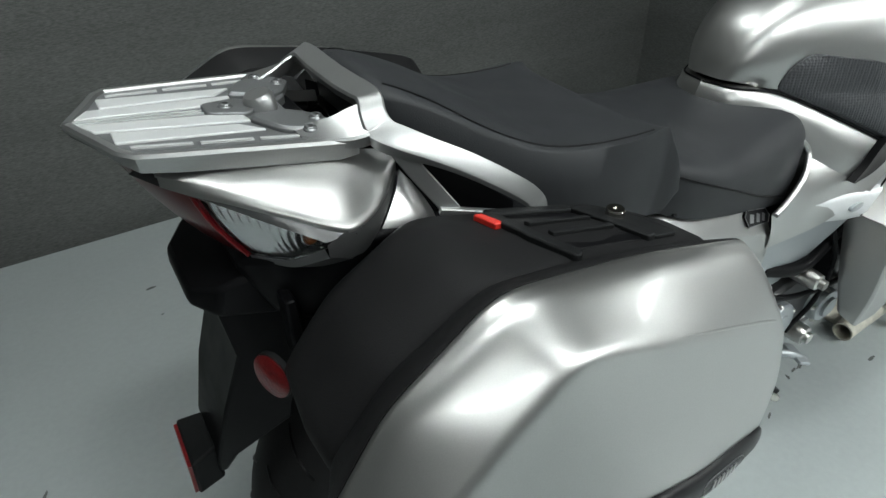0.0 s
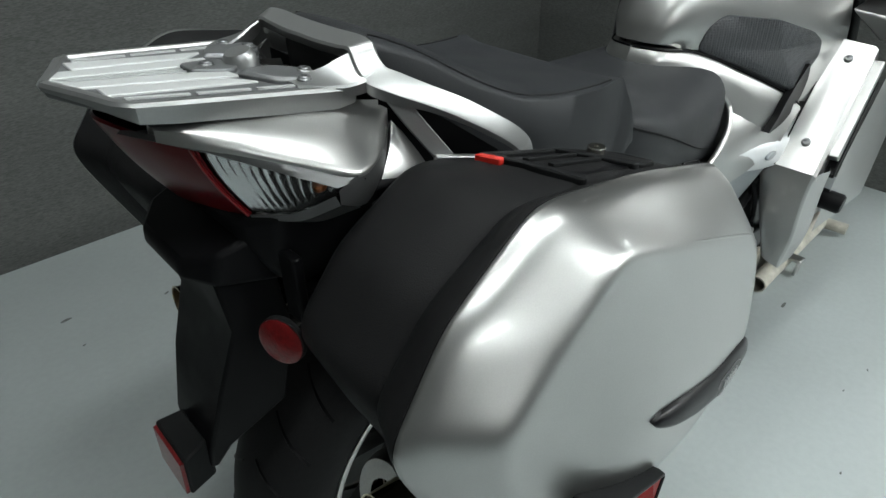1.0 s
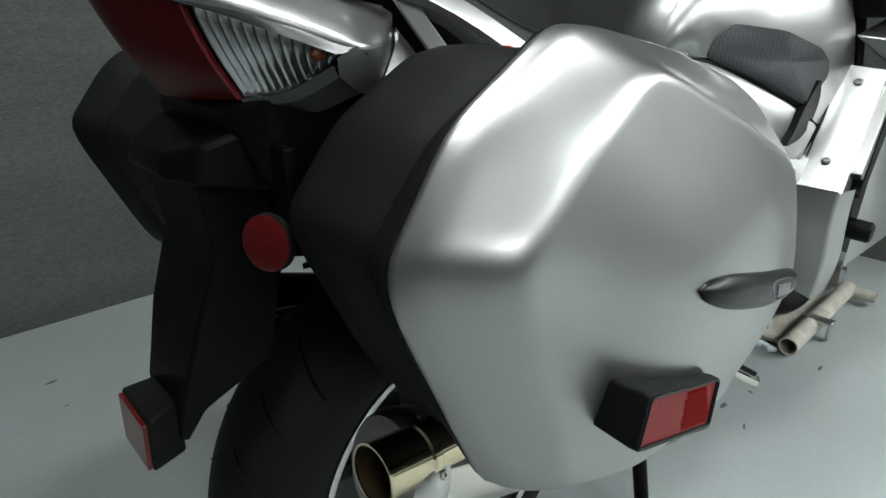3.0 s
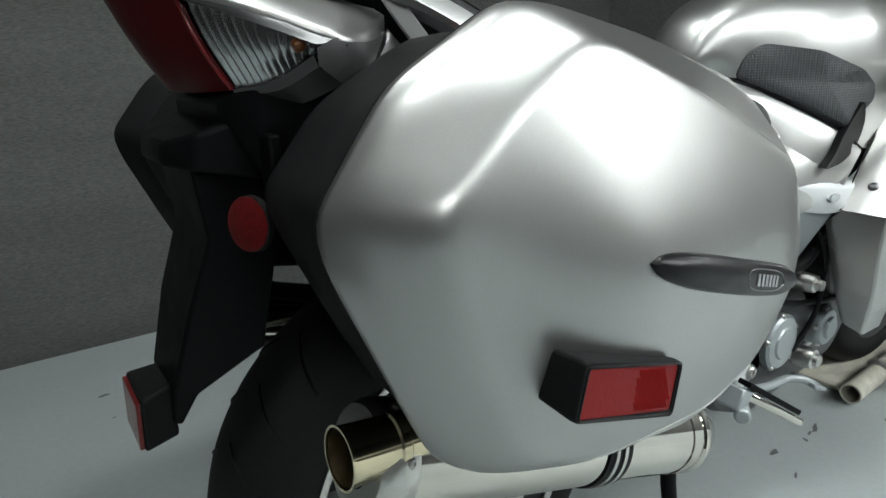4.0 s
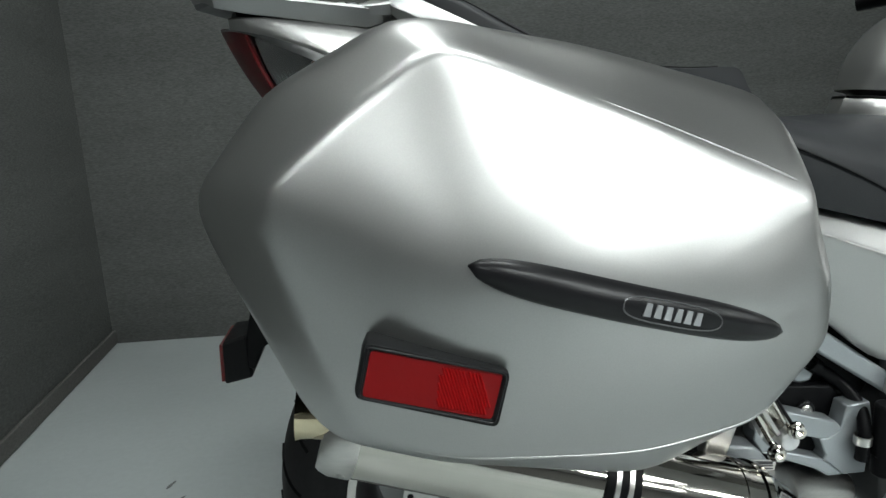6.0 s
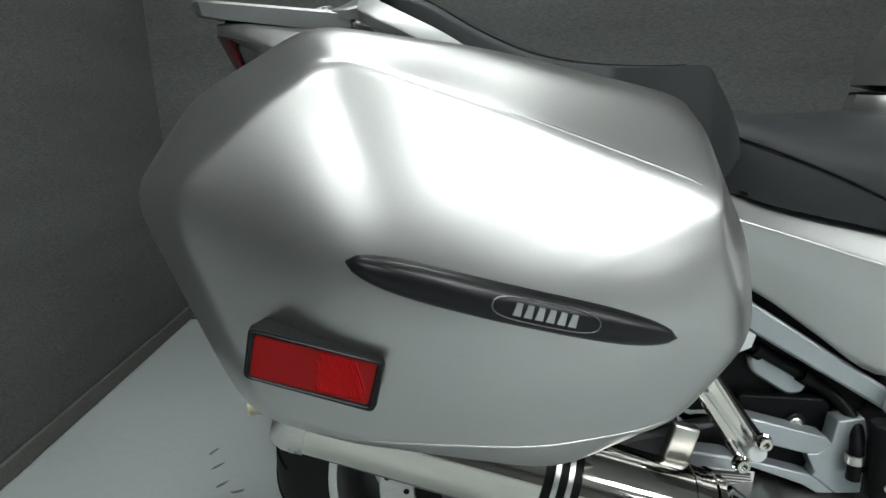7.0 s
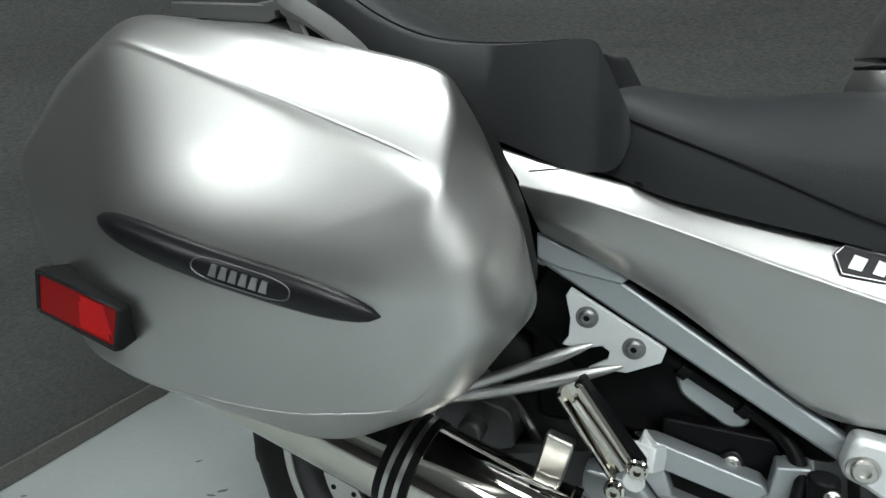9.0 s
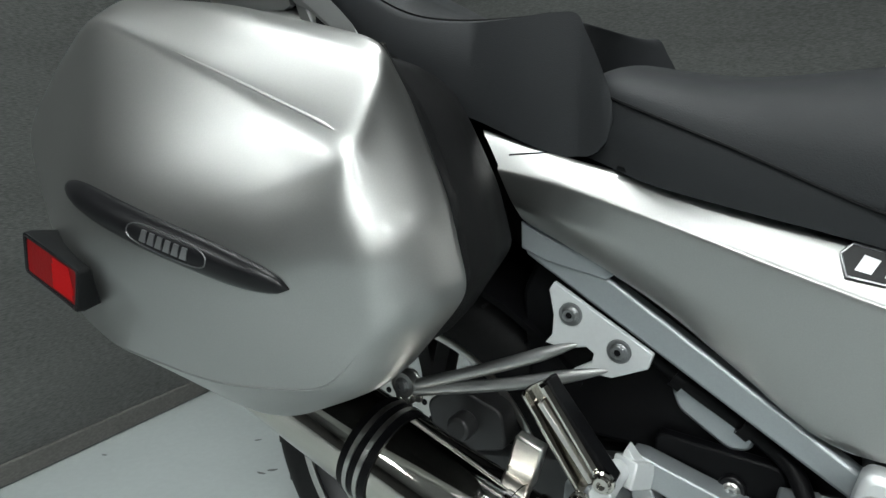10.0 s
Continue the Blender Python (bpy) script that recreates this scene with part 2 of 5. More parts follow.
# base strip along the rear wall
d = Vector((RE[0] - CR[0], RE[1] - CR[1], 0)).normalized()
nrm = Vector((-d.y, d.x, 0))
p0, p1 = Vector((*CR, 0)) + nrm * 0.002, Vector((*RE, 0)) + nrm * 0.002
q0, q1 = p0 + nrm * 0.012, p1 + nrm * 0.012
v, fs = slab_z([(p0.x, p0.y), (p1.x, p1.y), (q1.x, q1.y), (q0.x, q0.y)], 0.002, 0.055)
tagged(build("baseboard", v, fs, BASE, None, "charcoal base strip along the wall", bevel=0.003), kind="structure", category="baseboard")


def ceiling_light(x, y, sx, sy):
    light = empty("ceiling_light", (x, y, 3.098), None, "unseen ceiling light panel, placed to suit brightness and reflections")
    tagged(light, category="lamp", group="ceiling lights")
    fr = []
    for cx, cy, wx, wy in ((0, sy / 2, sx + 0.04, 0.03), (0, -sy / 2, sx + 0.04, 0.03), (sx / 2, 0, 0.03, sy), (-sx / 2, 0, 0.03, sy)):
        fr.append(block((x + cx, y + cy, 3.085), (wx, wy, 0.028)))
    build("frame", *joined(*fr), PALE, light)
    build("diffuser", *block((x, y, 3.09), (sx - 0.03, sy - 0.03, 0.012)), GLOW, light, "glowing white diffuser")


# Unseen panels, mostly placed from highlights on the side case.
ceiling_light(0.45, -0.50, 0.9, 0.35)
# Added to brighten the booth's floor behind the bike; no lamp known there.
ceiling_light(-0.1, 0.60, 0.7, 0.3)
# Those at x 3.8 and 6.6 are only added to brighten the bike.
for lx, ly in ((2.8, -3.2), (4.8, -3.8), (3.8, -5.4), (6.6, -0.9), (6.6, -2.7)):
    ceiling_light(lx, ly, 1.3, 0.8)
ceiling_light(-0.65, -0.60, 0.6, 0.25)
ceiling_light(-1.5, -3.5, 1.0, 0.6)
ceiling_light(0.9, -2.7, 1.1, 0.65)

# ---- motorcycle ----
bike = tagged(empty("motorcycle", (0, 0, 0), None, "silver sport-touring motorcycle with hard side cases, upright on its stand"), category="motorcycle")


def pts(flat, y=None):
    """Pairs or triples out of a short text."""
    return [tuple(float(a) for a in w.split(",")) for w in flat.split()]


# -- rear wheel --
def rear_wheel():
    wheel = empty("rear_wheel", (0, 0, 0.315), bike)
    prof = []
    for k in range(25):
        a = radians(-112 + 224 * k / 24)
        prof.append((0.244 + 0.071 * math.cos(a), 0.090 * math.sin(a)))
    prof += [(0.215, 0.066), (0.215, -0.066)]
    v, fs = lathe(prof, (0, 0, 0.315), (0, 1, 0), 96, True)
    tyre = build("tyre", v, fs, RUBBER, wheel, "black sport-touring tyre")
    # tread grooves
    grooves = []
    for k in range(26):
        for s in (-1, 1):
            a = 2 * math.pi * (k + (0.25 if s > 0 else 0)) / 26
            line = []
            for q in range(7):
                u = q / 6
                b = radians(8 + 52 * u) * s
                ang = a + 0.20 * u - 0.06 * u * u
                r = 0.244 + 0.0712 * math.cos(b)
                line.append((r * math.cos(ang), 0.0902 * math.sin(b), 0.315 + r * math.sin(ang)))
            grooves.append(sweep(line, [(-0.0022, -0.001), (0.0022, -0.001), (0.0022, 0.0004), (-0.0022, 0.0004)], (0, 1, 0.01)))
    tagged(build("tread_groove", *joined(*grooves), DARK, wheel), kind="stuff")
    rim = [(0.222, 0.078), (0.226, 0.074), (0.214, 0.066), (0.200, 0.052), (0.190, 0.03), (0.188, -0.03), (0.200, -0.052), (0.214, -0.066),
           (0.226, -0.074), (0.222, -0.078), (0.206, -0.070), (0.192, -0.055), (0.178, -0.03), (0.178, 0.03), (0.192, 0.055), (0.206, 0.070)]
    build("rim", *lathe(rim, (0, 0, 0.315), (0, 1, 0), 72, True), WHEEL, wheel, "dark grey cast rim")
    for s in (-1, 1):
        build("rim_stripe", *lathe([(0.206, 0.0800), (0.2175, 0.0800), (0.2175, 0.0860), (0.2145, 0.0868), (0.2060, 0.0840)], (0, 0, 0.315), (0, s, 0), 72, True), STEEL, wheel, "thin polished rim edge")
    for k in range(5):
        a = 2 * math.pi * k / 5 + 0.3
        for da in (-0.14, 0.14):
            p = [(0.05 * math.cos(a), 0, 0.315 + 0.05 * math.sin(a)), (0.12 * math.cos(a + da * 0.6), 0, 0.315 + 0.12 * math.sin(a + da * 0.6)), (0.186 * math.cos(a + da), 0, 0.315 + 0.186 * math.sin(a + da))]
            build("spoke", *sweep(p, [(-0.011, -0.017), (0.011, -0.017), (0.014, 0), (0.011, 0.017), (-0.011, 0.017), (-0.014, 0)], (0, 1, 0)), WHEEL, wheel)
    build("hub", *lathe([(0.02, -0.075), (0.05, -0.07), (0.06, -0.03), (0.06, 0.03), (0.05, 0.07), (0.02, 0.075)], (0, 0, 0.315), (0, 1, 0), 32, True), WHEEL, wheel)
    # brake disc with holes shown as small dark plugs
    disc = build("brake_disc", *lathe([(0.092, -0.0025), (0.141, -0.0025), (0.141, 0.0025), (0.092, 0.0025)], (0, -0.092, 0.315), (0, 1, 0), 64, True), STEEL, wheel, "drilled steel brake disc")
    hole = lathe([(1e-4, -0.0034), (0.0045, -0.0034), (0.0045, 0.0034), (1e-4, 0.0034)], (0, 0, 0), (0, 1, 0), 10)
    me = None
    for k in range(36):
        a = 2 * math.pi * k / 36
        r = (0.102, 0.117, 0.131)[k % 3]
        at = (r * math.cos(a), -0.092, 0.315 + r * math.sin(a))
        if me is None:
            ob = build("disc_hole", *hole, DARK, disc)
            me = ob.data
        else:
            ob = new("disc_hole", me)
        place(ob, at, disc)
    build("disc_carrier", *lathe([(0.03, -0.003), (0.09, -0.003), (0.09, 0.003), (0.03, 0.003)], (0, -0.088, 0.315), (0, 1, 0), 40, True), DARK, wheel)
    build("axle_nut", *lathe([(1e-4, 0.02), (0.016, 0.02), (0.018, 0.0), (0.018, -0.02), (1e-4, -0.02)], (0, -0.12, 0.315), (0, -1, 0), 6), STEEL, wheel)


rear_wheel()

# -- swing arm, caliper, hugger --
build("swing_arm", *joined(
    slab(rounded(pts("-0.05,0.345 0.06,0.375 0.30,0.425 0.47,0.445 0.47,0.355 0.30,0.345 0.06,0.285 -0.05,0.285"), 0.02), -0.113, -0.090),
    slab(rounded(pts("-0.06,0.37 0.06,0.39 0.47,0.46 0.47,0.36 0.06,0.25 -0.06,0.25"), 0.03), 0.10, 0.16)), WHEEL, bike, "dark grey swing arm", bevel=0.008)
build("brake_caliper", *joined(
    slab(rounded(pts("0.06,0.44 0.10,0.47 0.17,0.45 0.175,0.40 0.12,0.385 0.07,0.40"), 0.012), -0.118, -0.066),
    lathe([(1e-4, 0), (0.017, 0), (0.017, 0.02), (0.014, 0.026), (1e-4, 0.026)], (0.12, -0.116, 0.425), (0, -1, 0), 20)), WHEEL, bike, "grey brake caliper", bevel=0.003)
hug = []
for k in range(19):
    a = radians(38 + 70 * k / 18)
    r = 0.336
    hug.append([(r * math.cos(a) * 1.0, y, 0.315 + r * math.sin(a) - 2.2 * y * y) for y in np.linspace(-0.105, 0.105, 9)] + [((r - 0.004) * math.cos(a), y, 0.311 + (r - 0.004) * math.sin(a) - 2.2 * y * y) for y in np.linspace(0.105, -0.105, 9)])
build("hugger", *loft(hug, True, True, True), DARK, bike, "black plastic wheel hugger")


# -- mufflers --
MU0, MU1 = np.array([-0.215, -0.227, 0.533]), np.array([0.2645, -0.247, 0.380])


def muffler(m):
    """m: 1 on the bike's right, -1 on its left."""
    f = np.array([1, m, 1])
    a, b = MU0 * f, MU1 * f
    axis = (b - a) / np.linalg.norm(b - a)
    L = np.linalg.norm(b - a)
    at = lambda d: tuple(a + axis * d)
    root = empty("muffler", at(L / 2), bike, "polished stainless muffler")
    prof = [(0.050, 0.0), (0.0535, 0.004), (0.0550, 0.02), (0.0550, L - 0.012), (0.0575, L - 0.010), (0.0575, L - 0.002), (0.0550, L), (0.050, L + 0.012), (0.036, L + 0.045)]
    build("muffler_body", *lathe(prof, a, axis, 64), CHROME, root, "mirror-polished steel canister")
    build("muffler_seam", *lathe([(0.0547, L - 0.036), (0.0563, L - 0.036), (0.0563, L - 0.030), (0.0547, L - 0.030)], a, axis, 48, True), CHROME, root)
    build("end_cap", *lathe([(0.028, -0.004), (0.050, -0.004), (0.0530, 0.0), (0.0565, 0.010), (0.0565, 0.032), (0.0540, 0.036)], a, axis, 64), STEEL, root, "steel end cap")
    # outlet pipe leaves the cap low and level
    t0 = a + np.array([0.042, -0.024 * m, 0.019])
    t1 = t0 + np.array([-0.072, 0.0 * m, 0.006])
    ax = (t1 - t0) / np.linalg.norm(t1 - t0)
    build("outlet_pipe", *lathe([(0.0275, -0.02), (0.0275, 0.012), (0.0292, 0.014), (0.0292, 0.022), (0.0275, 0.024), (0.0280, 0.068), (0.0300, 0.073), (0.0275, 0.073), (0.0255, 0.06), (0.0255, -0.02)], t0, ax, 48, True), BRASSY, root, "heat-gilded polished tailpipe")
    # Dark gold pipe wall, closed by a black disc.
    build("outlet_liner", *lathe([(0.0251, 0.002), (0.0251, 0.066), (0.0262, 0.0715)], t0, ax, 40), DARKGOLD, root, "brown sooty pipe wall")
    build("outlet_core", *lathe([(0.0253, 0.002), (1e-4, 0.002)], t0, ax, 32), DARK, root, "sooty dark pipe inside")
    side = np.array([0, -m, 0.0])
    up = np.cross(axis, side) * m
    up = up if up[2] > 0 else -up
    for ang in (20, 80, 140, 200, 260, 320):
        d = side * math.cos(radians(ang)) + up * math.sin(radians(ang))
        bolt("rivet", tuple(a + axis * 0.022 + d * 0.0563), tuple(d), 0.0042, STEEL, root, 0.002)
    # strap
    s0 = 0.318
    strap = build("strap", *lathe([(0.0552, -0.020), (0.0573, -0.020), (0.0573, 0.020), (0.0552, 0.020)], at(s0), axis, 48, True), DARK, root, "black clamp strap")
    for off in (-0.0075, 0.0075):
        build("strap_band", *lathe([(0.0572, -0.0028), (0.0587, -0.0028), (0.0587, 0.0028), (0.0572, 0.0028)], at(s0 + off), axis, 48, True), STEEL, strap, "polished strap band")
    return root


mr = muffler(1)
ml = muffler(-1)
# oval plate with bars for the maker's mark, riveted to the canister
axis = (MU1 - MU0) / np.linalg.norm(MU1 - MU0)
outv = np.array([0, -0.62, 0.78])
outv = outv - axis * (outv @ axis)
outv /= np.linalg.norm(outv)
tang = np.cross(axis, outv)


def wrapped(u, w, lift):
    """A point on the canister: u along it, w round it."""
    d = outv * math.cos(w / 0.0550) + tang * math.sin(w / 0.0550)
    return tuple(MU0 + axis * u + d * (0.0550 + lift))


def patch(us, ws, lift):
    """A slightly proud curved patch; ws(u) gives its lower and upper edge."""
    rings = []
    for u in us:
        lo, hi = ws(u)
        row = np.linspace(lo, hi, 8)
        rings.append([wrapped(u, w, lift) for w in row] + [wrapped(u, w, -0.001) for w in row[::-1]])
    return loft(rings, True, True, True)


oval = lambda u: (-0.013 * math.sqrt(max(1 - ((u - 0.10) / 0.055) ** 2, 0.001)), 0.013 * math.sqrt(max(1 - ((u - 0.10) / 0.055) ** 2, 0.001)))
GREYMARK = mat("etched_mark", (0.20, 0.19, 0.17), 0.4, 0.7)
build("maker_plate", *patch(np.linspace(0.0452, 0.1548, 18), oval, 0.0006), GREYMARK, mr, "etched oval maker plate")
for k in range(7):
    u0 = 0.066 + k * 0.010
    build("mark_bar", *patch(np.linspace(u0, u0 + 0.0065, 2), lambda u: (-0.002, 0.007), 0.0012), CHROME, mr)
# header pipe joining the muffler
build("exhaust_pipe", *tube(spline([tuple(MU1 - axis * 0.0), (0.300, -0.238, 0.366), (0.335, -0.195, 0.350), (0.39, -0.12, 0.32), (0.52, -0.08, 0.27)], 8), 0.030, 24), STEEL, bike, "heat-tinted exhaust pipe")


# -- side cases --
C0 = np.array([-0.012, 0.704])
# key points round the case, from the top rear corner forward and down: at the joint, then along the outer edge
JOINT = pts("-0.128,-0.334,0.934 0.020,-0.333,0.908 0.186,-0.332,0.862 0.214,-0.333,0.814 0.247,-0.336,0.738 0.260,-0.331,0.664 0.196,-0.337,0.588 0.075,-0.337,0.534 -0.100,-0.345,0.571 -0.213,-0.357,0.592 -0.299,-0.352,0.794 -0.234,-0.344,0.877")
RIDGE = pts("-0.100,-0.399,0.907 0.052,-0.400,0.848 0.206,-0.396,0.781 0.209,-0.402,0.742 0.224,-0.400,0.700 0.226,-0.397,0.650 0.166,-0.399,0.586 0.050,-0.416,0.577 -0.100,-0.421,0.590 -0.184,-0.413,0.612 -0.243,-0.408,0.800 -0.164,-0.403,0.864")
SWELL = ((0.007, 0.005), (0.009, 0.006), (0.006, 0.004), (0.004, 0.003), (0.002, 0.002), (0.003, 0.003), (0.008, 0.010), (0.020, 0.028), (0.010, 0.016), (0.006, 0.006), (0.005, 0.004), (0.005, 0.004))     # roundness between the two
SOFT = (0.07, 0.10, 0.42, 0.48, 0.48, 0.48, 0.3, 0.06, 0.2, 0.28, 0.10, 0.05)     # how far the outer edge is rounded over
# how far the inner half draws in behind the flange, in its middle and at its back
TUB = ((0.024, 0.021, 0.028), (0.019, 0.026, 0.036), (0.020, 0.036, 0.046), (0.012, 0.030, 0.044), (0.014, 0.032, 0.043), (0.015, 0.032, 0.040), (0.012, 0.020, 0.030), (0.010, 0.015, 0.020), (0.012, 0.016, 0.022), (0.018, 0.026, 0.031), (0.026, 0.030, 0.034), (0.028, 0.029, 0.034))


def gentle(keys, per, closed=False):
    """A curve that stays inside its corner points, straight between them and round at them."""
    q = [np.array(k, float) for k in keys]
    p = []
    for a, b in zip(q, q[1:] + (q[:1] if closed else [])):
        p += [a, a * 0.68 + b * 0.32, a * 0.32 + b * 0.68]
    if not closed:
        p = [q[0], q[0]] + p + [q[-1]] * 3
    n = len(p)
    out = []
    for i in range(n if closed else n - 3):
        a, b, c, d = (p[(i + k) % n] for k in range(4))
        for t in np.linspace(0, 1, per, endpoint=False):
            out.append(((1 - t) ** 3 * a + (3 * t ** 3 - 6 * t * t + 4) * b + (-3 * t ** 3 + 3 * t * t + 3 * t + 1) * c + t ** 3 * d) / 6)
    if not closed:
        out.append(p[-1])
    return np.array(out)


# where the trim strip and the middle of the face lie
DOME = pts("-0.086,-0.446,0.755 0.153,-0.427,0.687 0.010,-0.452,0.700 -0.120,-0.437,0.655")


def case_surface(m):
    """Smooth rings of the outer shell, from the joint to the middle of its face."""
    first, second = [], []
    for j, r, w in zip(JOINT, RIDGE, SWELL):
        a, b = np.array(j), np.array(r)
        out = np.array([j[0] - C0[0], 0, j[2] - C0[1]])
        out = out / np.linalg.norm(out)
        first.append(tuple(a * 0.74 + b * 0.26 + out * w[0]))
        second.append(tuple(a * 0.40 + b * 0.60 + out * w[1]))
    rows = [gentle(k, 4, True) for k in (JOINT, first, second, RIDGE)]
    soft = np.array([1, 2, 3, 2, 1.0])
    for r in rows[1:]:
        for c in range(3):
            r[:, c] = np.convolve(np.concatenate([r[-2:, c], r[:, c], r[:2, c]]), soft / soft.sum(), "valid")
    ridge = rows[-1]
    # the face is one smooth dome, eased into the outer edge
    known = np.array([tuple(r) for r in ridge[::4]] + DOME)
    kxz = known[:, [0, 2]]
    bend = lambda d: np.where(d > 1e-9, d * d * np.log(np.maximum(d, 1e-9)), 0.0)
    n = len(known)
    A = np.zeros((n + 3, n + 3))
    A[:n, :n] = bend(np.linalg.norm(kxz[:, None] - kxz[None], axis=2)) + np.eye(n) * 2e-4
    A[:n, n], A[:n, n + 1:] = 1, kxz
    A[n:, :n] = A[:n, n:].T
    wts = np.linalg.solve(A, np.concatenate([known[:, 1], [0, 0, 0]]))
    dome = lambda x, z: float(bend(np.hypot(kxz[:, 0] - x, kxz[:, 1] - z)) @ wts[:n] + wts[n] + wts[n + 1] * x + wts[n + 2] * z)
    for k in (0.05, 0.11, 0.18, 0.26, 0.35, 0.45, 0.57, 0.70, 0.85):
        w = min(1.0, k / 0.55)
        w = w * w * (3 - 2 * w)
        ring = []
        for r in ridge:
            d = np.array([r[0] - C0[0], r[2] - C0[1]])
            u = d / np.linalg.norm(d)
            oval = u / math.hypot(u[0] / 0.215, u[1] / 0.165)
            q = C0 + (d * (1 - w) + oval * w) * (1 - k)
            ring.append((q[0], dome(*q) + (r[1] - dome(r[0], r[2])) * (1 - k) ** 2.2, q[1]))
        rows.append(np.array(ring))
    top = dome(*C0)
    cols = []
    for i in range(len(ridge)):
        head = spline([rows[0][i], rows[1][i], rows[2][i], rows[3][i]], 4)
        tail_part = spline([rows[j][i] for j in range(3, len(rows))], 3)
        cols.append(np.concatenate([head, tail_part[1:]]))
    # round the outer edge over, more at the front and rear than along the top
    for i, c in enumerate(cols):
        w = np.interp(((i + 4) / 12) % 12, range(13), SOFT + SOFT[:1])
        for _ in range(14):
            c[7:20] += w * (0.5 * (c[6:19] + c[8:21]) - c[7:20])
    rings = [[c[j] for c in cols] for j in range(len(cols[0]))]
    rings.append([(C0[0], top, C0[1])] * len(cols))
    f = np.array([1, m, 1])
    return [[tuple(np.array(p) * f) for p in r] for r in rings]


from mathutils.bvhtree import BVHTree

face_v, face_f = loft(case_surface(1))
FACE = BVHTree.FromPolygons(face_v, face_f)


def on_case(x, z):
    hit = FACE.ray_cast(Vector((x, -1.0, z)), Vector((0, 1, 0)))
    return hit[0].y if hit[0] else -0.40


TUBS = []


def side_case(m):
    s = "right" if m > 0 else "left"
    f = np.array([1, m, 1])
    root = empty("side_case", (0, -0.3 * m, 0.7), bike, "silver hard side case with a black inner half")
    lip = [(x + (C0[0] - x) * 0.012, y + 0.003, z + (C0[1] - z) * 0.012) for x, y, z in JOINT]
    rings = [[tuple(np.array(p) * f) for p in gentle(lip, 4, True)]] + case_surface(m)
    lid = build("lid", *loft(rings), SILVER, root, "silver painted outer shell", smooth=180)
    # the fine crease that runs along the top of the face
    surf = case_surface(m)
    crease = [tuple(np.array(surf[12][i % len(surf[12])]) + np.array([0, 0.0012 * m, -0.0004])) for i in range(0, 21)]
    build("lid_crease", *sweep(crease, circle(0.0021, 8), (0, 1, 0), np.interp(range(21), [0, 8, 18, 20], [0.2, 0.8, 1.0, 0.3])), SILVER, lid, smooth=180)
    # shallow step along the foot of the face
    step = [tuple(np.array(surf[13][k]) + np.array([0, 0.0006 * m, 0])) for k in range(60, 101)]
    build("lid_step", *sweep(step, circle(0.0017, 8), (0, 1, 0), np.interp(range(41), [0, 8, 30, 40], [0.2, 1.0, 1.0, 0.2])), SILVER, lid, "shallow step in the shell", smooth=180)
    # black inner half: flange, groove, tub
    steps = [("j", 0.006, -0.002), ("j", 0.004, 0.0010), ("j", 0.0004, 0.0016), ("j", 0.0004, 0.0040), ("g", -0.0015, -0.302), ("g", 0.0045, -0.297), ("g", 0.0, -0.291), ("h", -0.004, -0.248), ("i", 0.0, -0.205), ("b", 0.0, -0.176), ("b", 0.010, -0.163), ("b", 0.030, -0.158), ("b", 0.080, -0.156), ("b", 0.140, -0.156)]
    rr = []
    for kind, more, y in steps:
        ring = []
        for n, ((x, yj, z), (g, i, back)) in enumerate(zip(JOINT, TUB)):
            deep = {"j": 0.0, "g": g, "h": 0.5 * (g + i), "i": i, "b": back}[kind]
            if kind == "g" and 1 <= n <= 8:
                deep, extra = g, max(more, 0) * 0.2
            else:
                extra = more
            out = np.array([x - C0[0], z - C0[1]])
            out = out / np.linalg.norm(out) * (deep + extra)
            ring.append((x - out[0], yj + y if kind == "j" else y, z - out[1]))
        rr.append([tuple(np.array(p) * f) for p in gentle(ring, 4, True)])
    rr.append([(C0[0], -0.156 * m, C0[1])] * len(rr[0]))
    if m > 0:
        TUBS.append(BVHTree.FromPolygons(*loft(rr)))
    build("tub", *loft(rr), TUBBLK, root, "black textured inner half", smooth=40)
    return root, lid


case_r, lid_r = side_case(1)
case_l, lid_l = side_case(-1)
case_l.location.y += 0.02

# trim strip with the badge on the right case
e0, e1 = np.array([-0.092, 0.7545]), np.array([0.160, 0.6790])
along = (e1 - e0) / np.linalg.norm(e1 - e0)
across = np.array([-along[1], along[0]])
EL = np.linalg.norm(e1 - e0)


def strip_half(u):
    s = min(max(u / EL, 0.0), 1.0)
    return 0.0142 * (1 - abs(2 * s - 1) ** (5.5 if s < 0.5 else 4.0)) ** 0.62 * (0.92 + 0.08 * s) + 0.0005


def strip_point(u, w, lift):
    p = e0 + along * u + across * w
    return (p[0], on_case(p[0], p[1]) - lift, p[1])


rings = []
for u in np.linspace(0, EL, 40):
    h = strip_half(u)
    top = [strip_point(u, h * w, 0.0022 + 0.0062 * (1 - abs(w) ** 2.5) * min(1, h / 0.012)) for w in np.linspace(-1, 1, 11)]
    rings.append([strip_point(u, -h, -0.003)] + top + [strip_point(u, h, -0.003)])
strip = build("trim_strip", *loft(rings, True, True, True), TRIMBLK, case_r, "satin black trim strip", smooth=60)
SILVERLINE = mat("badge_silver", (0.42, 0.42, 0.43), 0.3, 0.9)
b0, b1 = 0.112, 0.196
OUTLINE = mat("badge_outline", (0.17, 0.17, 0.175), 0.35, 0.9)
pill = [(0.5 * (b0 + b1) + 0.5 * (b1 - b0) * math.copysign(abs(math.cos(a)) ** 0.55, math.cos(a)), 0.0088 * math.copysign(abs(math.sin(a)) ** 0.75, math.sin(a))) for a in np.linspace(0, 2 * math.pi, 28, endpoint=False)]
solids = []
